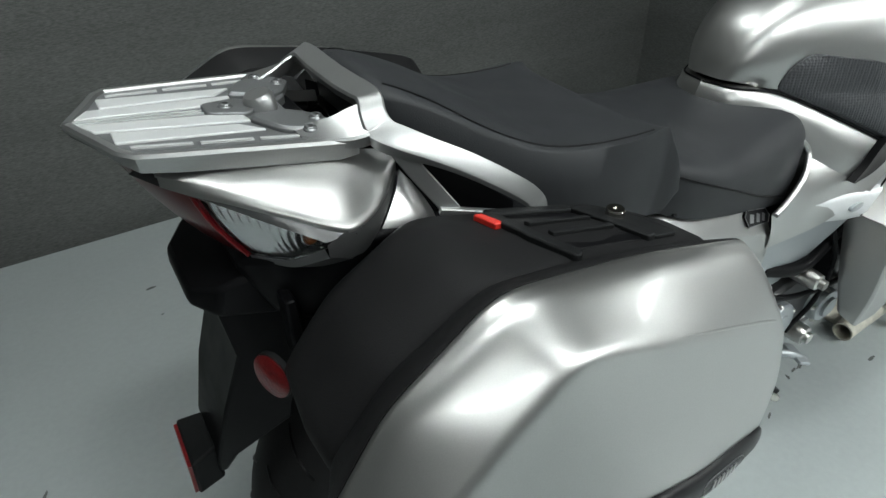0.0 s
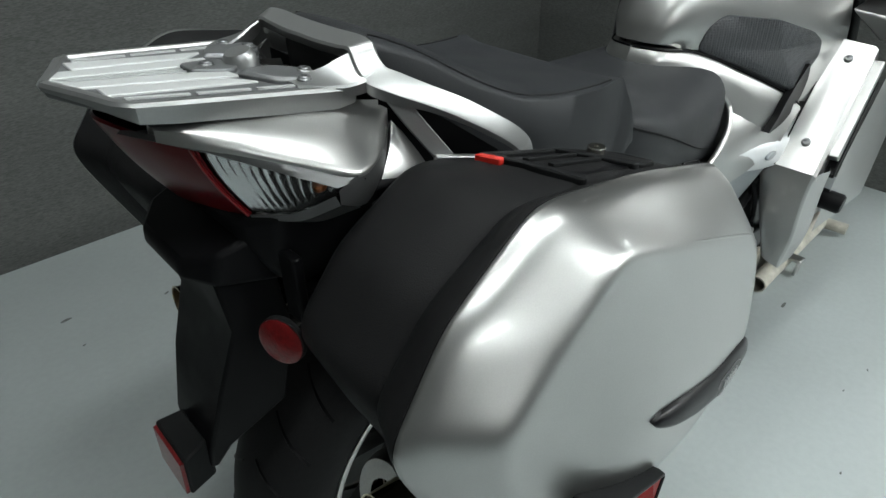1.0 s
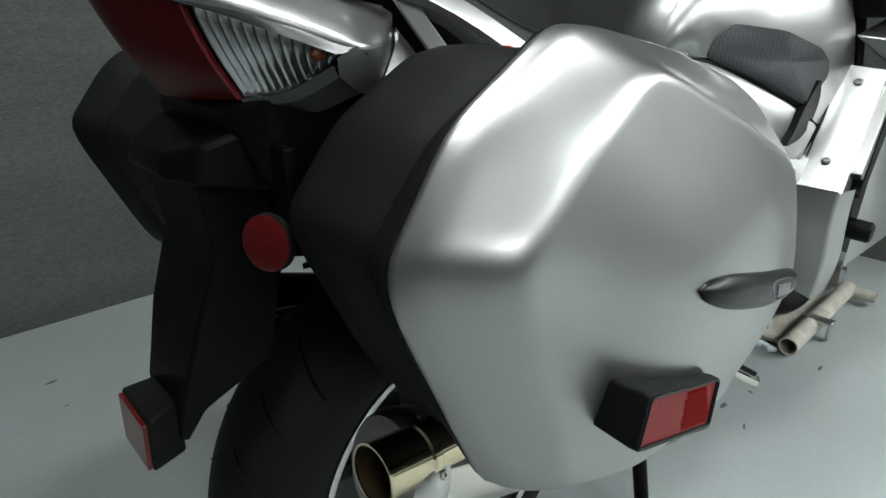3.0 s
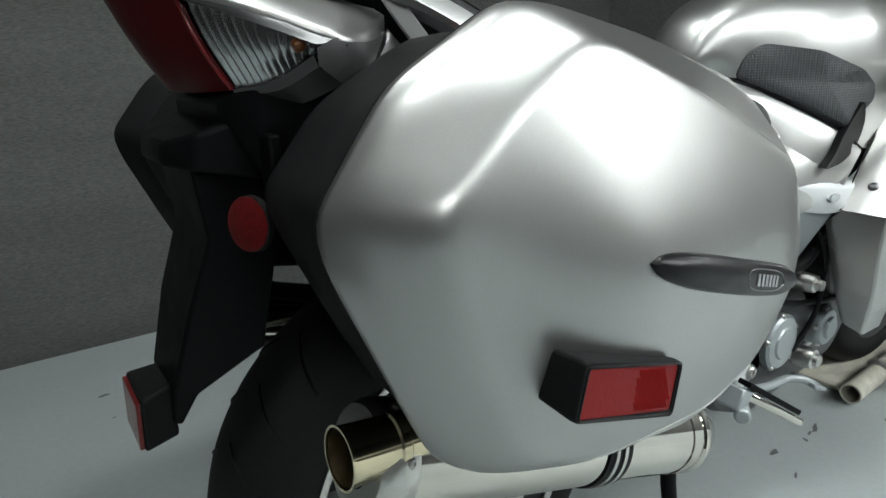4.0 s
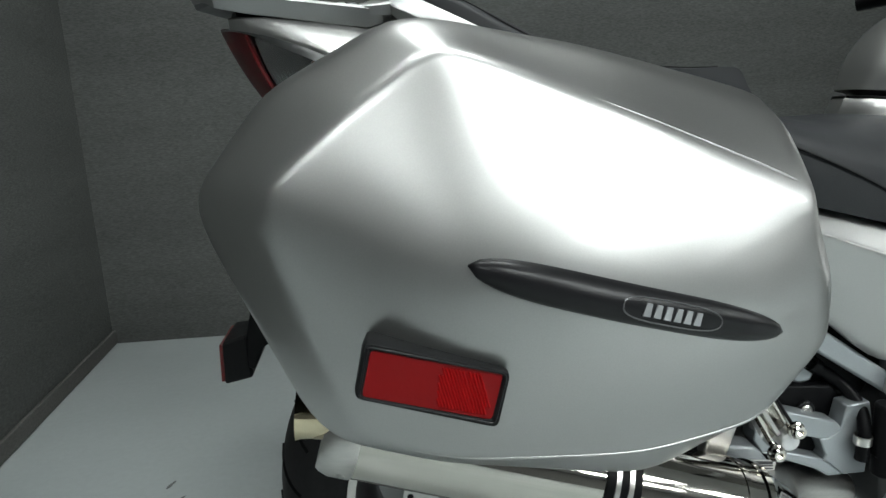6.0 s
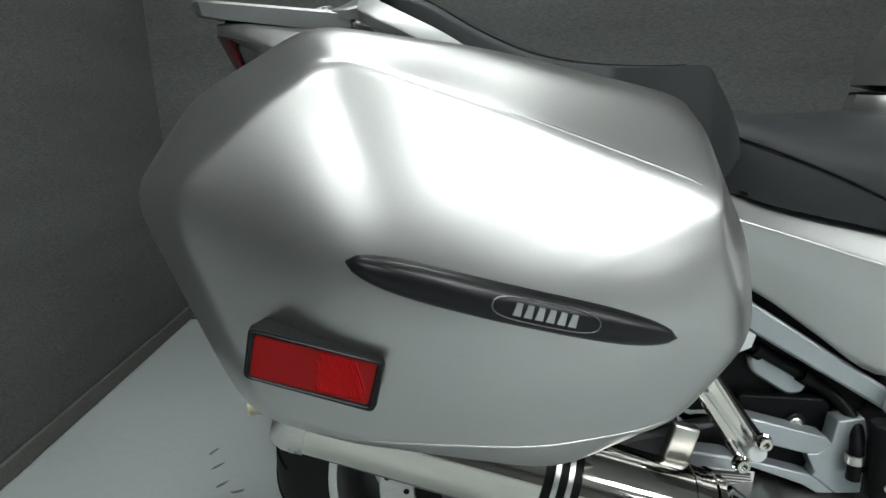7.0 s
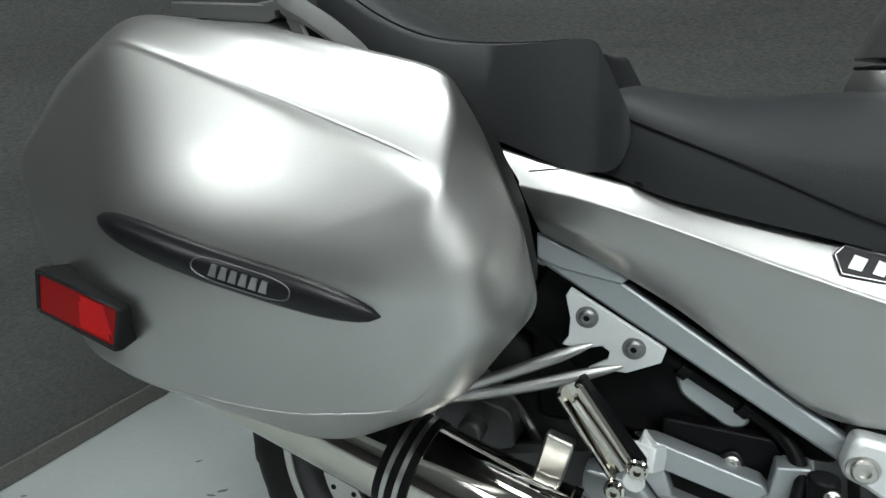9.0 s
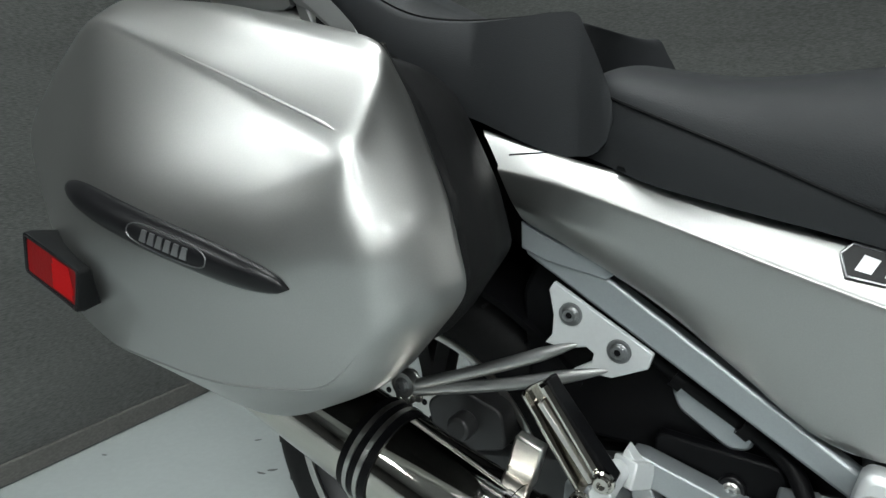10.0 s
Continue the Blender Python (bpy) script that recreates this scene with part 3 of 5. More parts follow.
for (ua, wa), (ub, wb) in zip(pill, pill[1:] + pill[:1]):
    path = [Vector(strip_point(ua + (ub - ua) * t, wa + (wb - wa) * t, 0.0086 - 0.25 * abs(wa + (wb - wa) * t) ** 1.0 * 0.6)) for t in np.linspace(0, 1, 3)]
    solids.append(tube([tuple(p) for p in path], 0.0006, 6, (0, 1, 0.2)))
build("badge_outline", *joined(*solids), OUTLINE, strip, "thin silver badge outline")
for k in range(6):
    u = 0.1285 + k * 0.0086
    poly = [(u, -0.0048), (u + 0.0062, -0.0048), (u + 0.0058, 0.0048), (u + 0.0012, 0.0048)]
    front = [strip_point(a, b, 0.0092) for a, b in poly]
    back = [strip_point(a, b, 0.004) for a, b in poly]
    build("badge_bar", *loft([front, back], True, True, True), SILVERLINE, strip, "raised silver badge bar")

# side reflector
RC = [np.array(q) for q in ((-0.161, -0.4575, 0.7015), (-0.072, -0.4600, 0.6780), (-0.081, -0.4615, 0.6465), (-0.169, -0.4570, 0.6695))]
mid = sum(RC) / 4


def grown(k, y=None, back=0.0):
    out = []
    for q in RC:
        p = mid + (q - mid) * np.array([1 + k / 0.045, 1, 1 + k / 0.020])
        out.append((p[0], p[1] + back if y is None else y, p[2]))
    return out


ring0 = [(x, on_case(x, z) + 0.004, z) for x, _, z in rounded(grown(0.0035), 0.005, 3)]
ring1 = [tuple(p) for p in rounded(grown(0.0062, back=0.006), 0.005, 3)]
ring2 = [tuple(p) for p in rounded(grown(0.0055, back=-0.0005), 0.005, 3)]
ring3 = [tuple(p) for p in rounded(grown(0.0012, back=-0.0005), 0.003, 3)]
ring4 = [tuple(p) for p in rounded(grown(0.0010, back=0.003), 0.003, 3)]
refl = build("side_reflector", *loft([ring0, ring1, ring2, ring3, ring4], True, True, True), BLACK, case_r, "black reflector housing", bevel=0.0012)
g1, g0 = [tuple(p) for p in rounded(grown(0.0008, back=0.0005), 0.003, 3)], [tuple(p) for p in rounded(grown(0.0008, back=0.0045), 0.003, 3)]
build("reflector_lens", *loft([g0, g1], True, True, True), REDMID, refl, "dark red lens")
ridges = []
e_t, e_b = RC[1] - RC[0], RC[2] - RC[3]
for k in range(17):
    u0 = 0.50 + 0.026 * k
    line = []
    for w in np.linspace(0.06, 0.94, 6):
        u = u0 + 0.20 * (w - 0.5)
        if 0.52 <= u <= 0.975:
            p = (RC[0] + e_t * u) * (1 - w) + (RC[3] + e_b * u) * w
            line.append((p[0], p[1] + 0.0002, p[2]))
    if len(line) > 1:
        ridges.append(tube(line, 0.0009, 4, (0, 1, 0)))
tagged(build("prism_ridge", *joined(*ridges), RED, refl, "bright red prismatic half"), kind="stuff")
lip = [tuple(p) for p in rounded(grown(0.0030, back=-0.0008), 0.004, 3)]
build("housing_lip", *tube(lip + lip[:1], 0.0009, 6, (0, 1, 0)), TRIMBLK, refl, "glossy black rim")

# carrying handle, lock and release tab on top of the case
def top_z(x, y):
    """Height of the tub's top."""
    hit = TUBS[0].ray_cast(Vector((x, y, 1.2)), Vector((0, 0, -1)))
    return hit[0].z if hit[0] else 0.9


def top_solid(poly, low, high):
    return loft([[(x, y, top_z(x, y) + low) for x, y in poly], [(x, y, top_z(x, y) + high) for x, y in poly]], True, True, True)


grip_f = build("handle_frame", *joined(
    top_solid(rounded(pts("-0.052,-0.196 -0.034,-0.196 -0.004,-0.296 -0.016,-0.302 -0.040,-0.256"), 0.006), -0.01, 0.007),
    top_solid(rounded(pts("0.062,-0.200 0.078,-0.200 0.104,-0.288 0.088,-0.292"), 0.006), -0.01, 0.007),
    top_solid(rounded(pts("-0.036,-0.182 0.075,-0.182 0.075,-0.206 -0.036,-0.206"), 0.004), -0.01, 0.006),
    top_solid(rounded(pts("0.070,-0.182 0.110,-0.186 0.128,-0.240 0.140,-0.288 0.098,-0.290 0.074,-0.206"), 0.01), -0.01, 0.005)),
    BLACK, case_r, "black moulded handle frame", bevel=0.003)
# Flush black plate; the recess's shade is in its colour, not its depth.
build("recess_plate", *top_solid(rounded(pts("-0.028,-0.206 0.062,-0.206 0.088,-0.286 -0.002,-0.286"), 0.006), -0.004, 0.0012), DARK, grip_f, "dark handle recess", bevel=0.001)
for k in range(2):
    y = -0.226 - 0.026 * k
    build("recess_rib", *top_solid(pts(f"{-0.018 + 0.008 * k},{y} {0.064 + 0.008 * k},{y} {0.066 + 0.008 * k},{y - 0.007} {-0.016 + 0.008 * k},{y - 0.007}"), -0.004, 0.0045), BLACK, grip_f, bevel=0.001)
build("release_tab", *top_solid(rounded(pts("-0.060,-0.200 -0.049,-0.199 -0.043,-0.226 -0.054,-0.229"), 0.003), -0.006, 0.007), REDTAB, case_r, "red release tab", bevel=0.002)
lock = build("key_lock", *lathe([(1e-4, 0.0), (0.003, 0.0), (0.003, 0.0015), (0.0095, 0.0015), (0.0105, 0.0), (0.0105, -0.012)], (0.103, -0.232, top_z(0.103, -0.232) + 0.0105), (0.05, 0.0, 1), 24), CHROME, case_r, "small steel key lock", smooth=30)


# -- tail --
def zr(x):
    return 0.999 - (x + 0.364) * 0.135


rack = empty("luggage_rack", (-0.25, 0, 0.98), bike, "cast silver luggage rack")
outline = pts("-0.364,0.0 -0.326,-0.086 -0.150,-0.110 -0.140,-0.075 -0.150,-0.034 -0.165,-0.016 -0.165,0.016 -0.150,0.034 -0.140,0.075 -0.150,0.110 -0.326,0.086")
top = [(x, y, zr(x)) for x, y in rounded(outline, 0.005, 3)]
low = [(x * 0.985 - 0.003, y * 0.97, zr(x) - 0.012) for x, y in rounded(outline, 0.005, 3)]
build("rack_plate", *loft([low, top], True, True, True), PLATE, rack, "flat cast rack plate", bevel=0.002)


def band(poly, high):
    return loft([[(x, y, zr(x) - 0.002) for x, y in poly], [(x, y, zr(x) + high) for x, y in poly]], True, True, True)


for s in (-1, 1):
    rim = []
    for x, y, d, nx, ny in ((-0.3615, 0.002, 0.005, -0.91, 0.40), (-0.344, 0.043, 0.007, -0.91, 0.40), (-0.331, 0.076, 0.011, -0.85, 0.53), (-0.320, 0.0875, 0.016, -0.25, 0.97), (-0.290, 0.0925, 0.018, -0.13, 0.99), (-0.20, 0.104, 0.020, -0.13, 0.99), (-0.150, 0.1105, 0.020, -0.13, 0.99), (-0.132, 0.113, 0.014, -0.1, 0.99)):
        rim.append([(x + nx * a, s * (y + ny * a), zr(x) + h) for a, h in ((-0.005, 0.0025), (0.001, 0.0025), (0.0035, -0.0005), (0.0035 - 0.35 * d, -d), (-0.004 - 0.35 * d, -d), (-0.009, -0.006))])
    build("rack_side", *loft(rim, True, True, True), CAST, rack, "turned-down rack edge", smooth=30)
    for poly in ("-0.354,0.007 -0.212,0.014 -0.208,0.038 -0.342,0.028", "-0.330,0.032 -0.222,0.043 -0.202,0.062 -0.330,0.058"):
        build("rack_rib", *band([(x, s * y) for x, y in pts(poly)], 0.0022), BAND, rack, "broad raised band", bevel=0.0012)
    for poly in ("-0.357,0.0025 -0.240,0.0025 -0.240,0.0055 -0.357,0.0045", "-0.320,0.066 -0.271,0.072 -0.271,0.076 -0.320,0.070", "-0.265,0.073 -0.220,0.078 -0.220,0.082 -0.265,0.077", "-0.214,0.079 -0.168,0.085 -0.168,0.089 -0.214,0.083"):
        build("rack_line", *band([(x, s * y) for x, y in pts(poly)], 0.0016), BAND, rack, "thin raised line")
    # bolt pod in the corner of the plate
    pod = rounded([(x, s * y) for x, y in pts("-0.212,0.034 -0.190,0.074 -0.150,0.086 -0.132,0.070 -0.150,0.036 -0.172,0.022")], 0.008, 3)
    mid_pod = np.array([-0.17, s * 0.054])
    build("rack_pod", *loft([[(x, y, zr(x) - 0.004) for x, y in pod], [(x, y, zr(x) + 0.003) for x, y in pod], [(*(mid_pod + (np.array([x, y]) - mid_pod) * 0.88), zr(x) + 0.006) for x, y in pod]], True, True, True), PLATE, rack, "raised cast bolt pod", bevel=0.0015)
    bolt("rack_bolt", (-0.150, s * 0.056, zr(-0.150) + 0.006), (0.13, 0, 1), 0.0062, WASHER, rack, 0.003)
# Black filler added for the dark gap between rack and cover.
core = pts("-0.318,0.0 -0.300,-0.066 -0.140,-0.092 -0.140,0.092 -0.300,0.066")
build("rack_gap_filler", *loft([[(x, y, 0.940) for x, y in core], [(x, y, zr(x) - 0.010) for x, y in core]], True, True, True), DARK, rack, "black moulding under the rack", bevel=0.003)
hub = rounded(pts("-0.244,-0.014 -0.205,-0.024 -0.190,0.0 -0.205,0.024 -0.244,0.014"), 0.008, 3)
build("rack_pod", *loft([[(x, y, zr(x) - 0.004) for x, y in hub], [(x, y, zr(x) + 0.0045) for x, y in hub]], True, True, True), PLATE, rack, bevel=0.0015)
bolt("rack_bolt", (-0.222, 0.0, zr(-0.222) + 0.005), (0.13, 0, 1), 0.0062, WASHER, rack, 0.003)
build("rack_boss", *lathe([(1e-4, 0.016), (0.013, 0.016), (0.016, 0.012), (0.016, -0.004)], (-0.186, 0.0, zr(-0.186)), (-0.2, 0, 1), 28), CAST, rack, "round cast boss", smooth=40)


# grab rails: one flat casting with a hoop behind the seat
def flat_bar(stations, s, per=5):
    """A flat bar with crisp edges; each station has a rear edge, a front edge (x, y, z each) and the depth of its side."""
    st = spline(stations, per)
    rings = []
    for row in st:
        p, q, deep = row[:3], row[3:6], row[6]
        d = (q - p) / np.linalg.norm(q - p)
        e = np.array([d[0], d[1], 0.0])
        down = np.array([0, 0, -1.0])
        ring = [p + down * deep + e * 0.003, p + down * 0.0022 - e * 0.0006, p + d * 0.0016, q - d * 0.0016, q + down * 0.0022 + e * 0.0006, q + down * deep * 0.8 - e * 0.002]
        rings.append([tuple(r * np.array([1, s, 1])) for r in ring])
    return loft(rings, True, True, True)


for s in (-1, 1):
    main = [(-0.119, 0.0, 0.994, -0.094, 0.0, 1.002, 0.011), (-0.119, 0.032, 0.994, -0.093, 0.036, 1.002, 0.011), (-0.117, 0.066, 0.995, -0.093, 0.078, 1.003, 0.011), (-0.117, 0.084, 0.996, -0.096, 0.097, 1.001, 0.012), (-0.122, 0.099, 0.988, -0.099, 0.108, 0.992, 0.013), (-0.124, 0.117, 0.976, -0.096, 0.1155, 0.982, 0.015), (-0.104, 0.1335, 0.963, -0.084, 0.1235, 0.975, 0.014), (-0.074, 0.1465, 0.948, -0.061, 0.1365, 0.962, 0.010), (-0.040, 0.1600, 0.929, -0.028, 0.1510, 0.944, 0.009), (-0.002, 0.1740, 0.904, 0.007, 0.1665, 0.921, 0.009), (0.022, 0.1830, 0.885, 0.033, 0.1790, 0.901, 0.009), (0.031, 0.1870, 0.872, 0.045, 0.1845, 0.885, 0.009), (0.034, 0.1890, 0.858, 0.049, 0.1865, 0.866, 0.009)]
    g = build("grab_rail", *flat_bar(main, s), CAST, bike, "cast silver passenger grab rail", smooth=30)
    arm = [(-0.181, 0.064, 0.9775, -0.179, 0.092, 0.9765, 0.006), (-0.166, 0.070, 0.979, -0.160, 0.108, 0.975, 0.009), (-0.146, 0.078, 0.983, -0.138, 0.117, 0.974, 0.015), (-0.128, 0.083, 0.990, -0.118, 0.1185, 0.9765, 0.017), (-0.112, 0.087, 0.9945, -0.104, 0.1150, 0.982, 0.012)]
    build("rail_arm", *flat_bar(arm, s, 4), CAST, g, "flat arm bolted to the rack", smooth=30)
    bolt("rail_bolt", (-0.166, s * 0.082, 0.9775), (0.1, 0, 1), 0.0058, WASHER, g, 0.003)
    strut = [(-0.003, -0.009), (0.003, -0.009), (0.003, 0.009), (-0.003, 0.009)]
    build("rail_strut", *sweep([tuple(p) for p in spline([(-0.098, s * 0.128, 0.955), (-0.084, s * 0.134, 0.932), (-0.066, s * 0.142, 0.905), (-0.050, s * 0.152, 0.880)], 5)], strut, (1, 0.3 * s, 0.2)), CAST, g, "thin cast strut", bevel=0.001)
    build("rail_foot", *sweep([tuple(p) for p in spline([(-0.066, s * 0.150, 0.886), (-0.035, s * 0.162, 0.880), (0.0, s * 0.174, 0.872), (0.036, s * 0.184, 0.862)], 5)], [(-0.004, -0.004), (0.004, -0.004), (0.004, 0.004), (-0.004, 0.004)], (0, 0, 1)), CAST, g, bevel=0.001)
    # Black sheet set here for the shade below the rail.
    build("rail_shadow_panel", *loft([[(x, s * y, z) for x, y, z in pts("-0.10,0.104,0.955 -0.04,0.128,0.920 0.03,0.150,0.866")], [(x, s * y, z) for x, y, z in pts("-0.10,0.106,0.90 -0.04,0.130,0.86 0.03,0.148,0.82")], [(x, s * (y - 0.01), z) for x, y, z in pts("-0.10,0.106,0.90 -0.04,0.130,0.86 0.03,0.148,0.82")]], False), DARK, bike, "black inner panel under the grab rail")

# tail cover: silver shell from the rack's side down to the lamp's upper edge
tail = empty("tail_cover", (-0.2, 0, 0.93), bike, "silver painted tail cover")
LT = pts("-0.333,0.0,0.962 -0.318,0.045,0.957 -0.286,0.089,0.947 -0.245,0.130,0.929 -0.196,0.168,0.906")
LB = pts("-0.283,0.0,0.868 -0.270,0.045,0.867 -0.250,0.094,0.870 -0.224,0.132,0.877 -0.198,0.164,0.898")
OE = pts("-0.327,0.038,0.961 -0.303,0.080,0.958 -0.262,0.117,0.947 -0.218,0.147,0.931 -0.177,0.168,0.915")
SEAM = pts("-0.089,0.106,0.921 -0.104,0.122,0.906 -0.121,0.134,0.890 -0.136,0.142,0.876 -0.150,0.144,0.860")
for s in (-1, 1):
    f3 = np.array([1, s, 1])
    edge = [np.array(p) * f3 for p in OE + pts("-0.163,0.166,0.913 -0.140,0.152,0.912 -0.116,0.132,0.916 -0.092,0.108,0.926")]
    rim = [np.array(p) * f3 for p in pts("-0.326,0.036,0.962 -0.304,0.068,0.968 -0.270,0.078,0.968 -0.230,0.084,0.964 -0.190,0.088,0.960 -0.165,0.090,0.957 -0.140,0.092,0.953 -0.115,0.094,0.947 -0.092,0.096,0.942")]
    e, r = spline(edge, 6)[5:], spline(rim, 6)[5:]
    rows = []
    for t, fall in ((-0.02, 0), (0.0, 0), (0.30, 0), (0.62, 0), (0.88, 0), (0.97, 0), (1.0, 0.0012), (1.0, 0.0045)):
        row = r * (1 - max(t, 0)) + e * max(t, 0)
        row = row + np.array([0, s * 0.005, 0.0035]) * math.sin(math.pi * min(max(t, 0), 1))
        if t < 0:
            row = row + np.array([0, -s * 0.006, -0.012])
        rows.append([tuple(p + np.array([0, 0, -fall])) for p in row])
    build("cover_panel", *loft(rows, False), SILVER, tail, "silver painted side of the tail", smooth=40)
    # bezel: a band under the panel's edge, round the lamp's tip and on along the side to the joint
    oe = spline([np.array(p) * f3 for p in OE], 6)
    lt = spline([np.array(p) * f3 for p in LT[1:]], 6)
    lt = np.array([[np.interp(k, np.linspace(0, 1, len(lt)), lt[:, c]) for c in range(3)] for k in np.linspace(0, 1, len(oe))])
    rows = [[tuple(p + np.array([0.006, -s * 0.003, -0.002])) for p in oe], [tuple(p + np.array([0, 0, -0.004])) for p in oe], [tuple(p * 0.5 + q * 0.5 + np.array([-0.001, s * 0.001, -0.0025])) for p, q in zip(oe, lt)], [tuple(q + np.array([-0.001, 0, 0.001])) for q in lt], [tuple(q + np.array([0.012, 0, 0.0])) for q in lt]]
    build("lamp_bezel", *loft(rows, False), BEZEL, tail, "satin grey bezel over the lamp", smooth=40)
    side_top = spline([np.array(p) * f3 for p in pts("-0.196,0.168,0.904 -0.178,0.1685,0.912 -0.163,0.166,0.910 -0.140,0.152,0.909 -0.116,0.132,0.913 -0.092,0.108,0.924")], 5)
    side_mid = spline([np.array(p) * f3 for p in pts("-0.195,0.167,0.889 -0.177,0.169,0.896 -0.158,0.164,0.897 -0.138,0.153,0.894 -0.117,0.134,0.898 -0.092,0.109,0.920")], 5)
    side_low = spline([np.array(p) * f3 for p in pts("-0.170,0.158,0.873 -0.163,0.154,0.871 -0.154,0.149,0.868 -0.138,0.144,0.876 -0.118,0.131,0.892 -0.092,0.107,0.918")], 5)
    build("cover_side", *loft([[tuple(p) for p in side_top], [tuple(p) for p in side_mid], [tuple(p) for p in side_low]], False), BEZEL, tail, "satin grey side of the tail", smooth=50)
    chin_t = spline([np.array(p) * f3 for p in LB[2:]], 8)
    amount = np.interp(np.arange(len(chin_t)), [0, 8, len(chin_t) - 1], [0.35, 0.85, 1.0])[:, None]
    chin_m = chin_t + np.array([0.003, s * 0.003, -0.010]) * amount
    chin_b = chin_t + np.array([0.030, -s * 0.006, -0.026]) * amount
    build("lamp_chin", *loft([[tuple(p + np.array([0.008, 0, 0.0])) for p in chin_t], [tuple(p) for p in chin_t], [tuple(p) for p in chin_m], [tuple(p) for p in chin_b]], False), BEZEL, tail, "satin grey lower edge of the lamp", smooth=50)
    # flank between the joint and the rail's strut
    gs = spline([np.array(p) * f3 for p in SEAM], 6)
    hs = spline([np.array(p) * f3 for p in pts("-0.086,0.102,0.932 -0.080,0.112,0.912 -0.071,0.124,0.892 -0.063,0.132,0.874 -0.058,0.136,0.858")], 6)
    rows = [[tuple(p * (1 - t) + q * t + np.array([-0.3, s * 0.9, 0]) * d) for p, q in zip(gs, hs)] for t, d in ((0.02, -0.006), (0.06, 0.0), (0.5, 0.003), (1.0, 0.0), (1.0, -0.008))]
    build("cover_flank", *loft(rows, False), SILVER, tail, "silver flank beside the rail strut", smooth=60)
    build("cover_groove", *tube([tuple(p + np.array([0.001, -s * 0.002, 0])) for p in gs], 0.0028, 8), DARK, tail, "dark joint in the tail cover")

# tail lamp
lamp = empty("tail_lamp", (-0.27, 0, 0.91), bike, "tail lamp with red middle and clear sides")


def lamp_rows(side, n, lift, t0=0.0, t1=1.0):
    """Rows of the lamp's face between its upper and lower edge, across a stretch of it."""
    rows = []
    for p, q in side:
        a, b = np.array(p), np.array(q)
        rows.append([tuple(a + (b - a) * t + np.array([-0.004 * math.sin(math.pi * t) - lift, 0, -lift * 0.5])) for t in np.linspace(t0, t1, n)])
    return rows


full_t = spline([(x, -y, z) for x, y, z in LT[::-1]] + LT[1:], 8)
full_b = spline([(x, -y, z) for x, y, z in LB[::-1]] + LB[1:], 8)
side = list(zip(full_t, full_b))
red = [pq for pq in side if abs(pq[0][1]) <= 0.0901]
inner = lamp_rows(red, 8, -0.003)
outer = lamp_rows(red, 8, 0.0)
build("red_lens", *loft([o + i[::-1] for o, i in zip(outer, inner)], True, True, True), REDLENS, lamp, "deep red lamp lens", smooth=60)
for s in (-1, 1):
    half = [pq for pq in side if s * pq[0][1] >= 0.0885]
    t_edge, b_edge = np.array([p for p, q in half]), np.array([q for p, q in half])
    o = np.argsort(np.abs(t_edge[:, 1]))
    t_edge, b_edge = t_edge[o], b_edge[o]
    grid = []
    N, M = 157, 16
    for i in range(N):
        u = i / (N - 1)
        k = u * (len(t_edge) - 1)
        a = np.array([np.interp(k, range(len(t_edge)), t_edge[:, c]) for c in range(3)])
        b = np.array([np.interp(k, range(len(t_edge)), b_edge[:, c]) for c in range(3)])
        row = []
        for j in range(M):
            t = j / (M - 1)
            turn = (12 * (u + 0.16 * max(t - 0.55, 0.0) ** 2)) % 1.0
            wave = 1 - math.sin(math.pi * turn)
            row.append(tuple(a + (b - a) * t + np.array([-0.004 * math.sin(math.pi * t) + 0.0045 + 0.006 * wave, -s * 0.003, 0.0])))
        grid.append(row)
    build("lamp_reflector", *loft(grid, False), LENSREF, lamp, "ribbed bright reflector", smooth=50)
    gl = [lamp_rows([(p, q)], 10, 0.0)[0] for p, q in zip(t_edge, b_edge)]
    g2 = [lamp_rows([(p, q)], 10, -0.003)[0] for p, q in zip(t_edge, b_edge)]
    cl = build("clear_lens", *loft([a + b[::-1] for a, b in zip(gl, g2)], True, True, True), GLASS, lamp, "clear lamp lens", smooth=60)
    cl.visible_shadow = False
for s in (-1, 1):
    build("amber_bulb", *lathe([(1e-4, 0.010), (0.005, 0.008), (0.007, 0.003), (0.007, -0.002), (0.005, -0.008)], (-0.203, s * 0.150, 0.907), (-0.8, s * 0.5, 0), 16), AMBER, lamp, "amber bulb behind the clear lens", smooth=60)
for s in (-1, 1):
    k = min(range(len(full_t)), key=lambda i: abs(full_t[i][1] - s * 0.090))
    guide = [tuple(np.array(p) + np.array([-0.0015, 0, 0])) for p in lamp_rows([(full_t[k], full_b[k])], 10, 0.0)[0]]
    build("light_guide", *tube(guide, 0.0018, 8), REDDARK, lamp, "bright red line between red and clear lens")
build("lamp_body", *loft([[tuple(np.array(p) + np.array([0.03, 0, 0.0])) for p in full_t], [tuple(np.array(q) + np.array([0.03, 0, 0.0])) for q in full_b]], False), DARK, lamp)

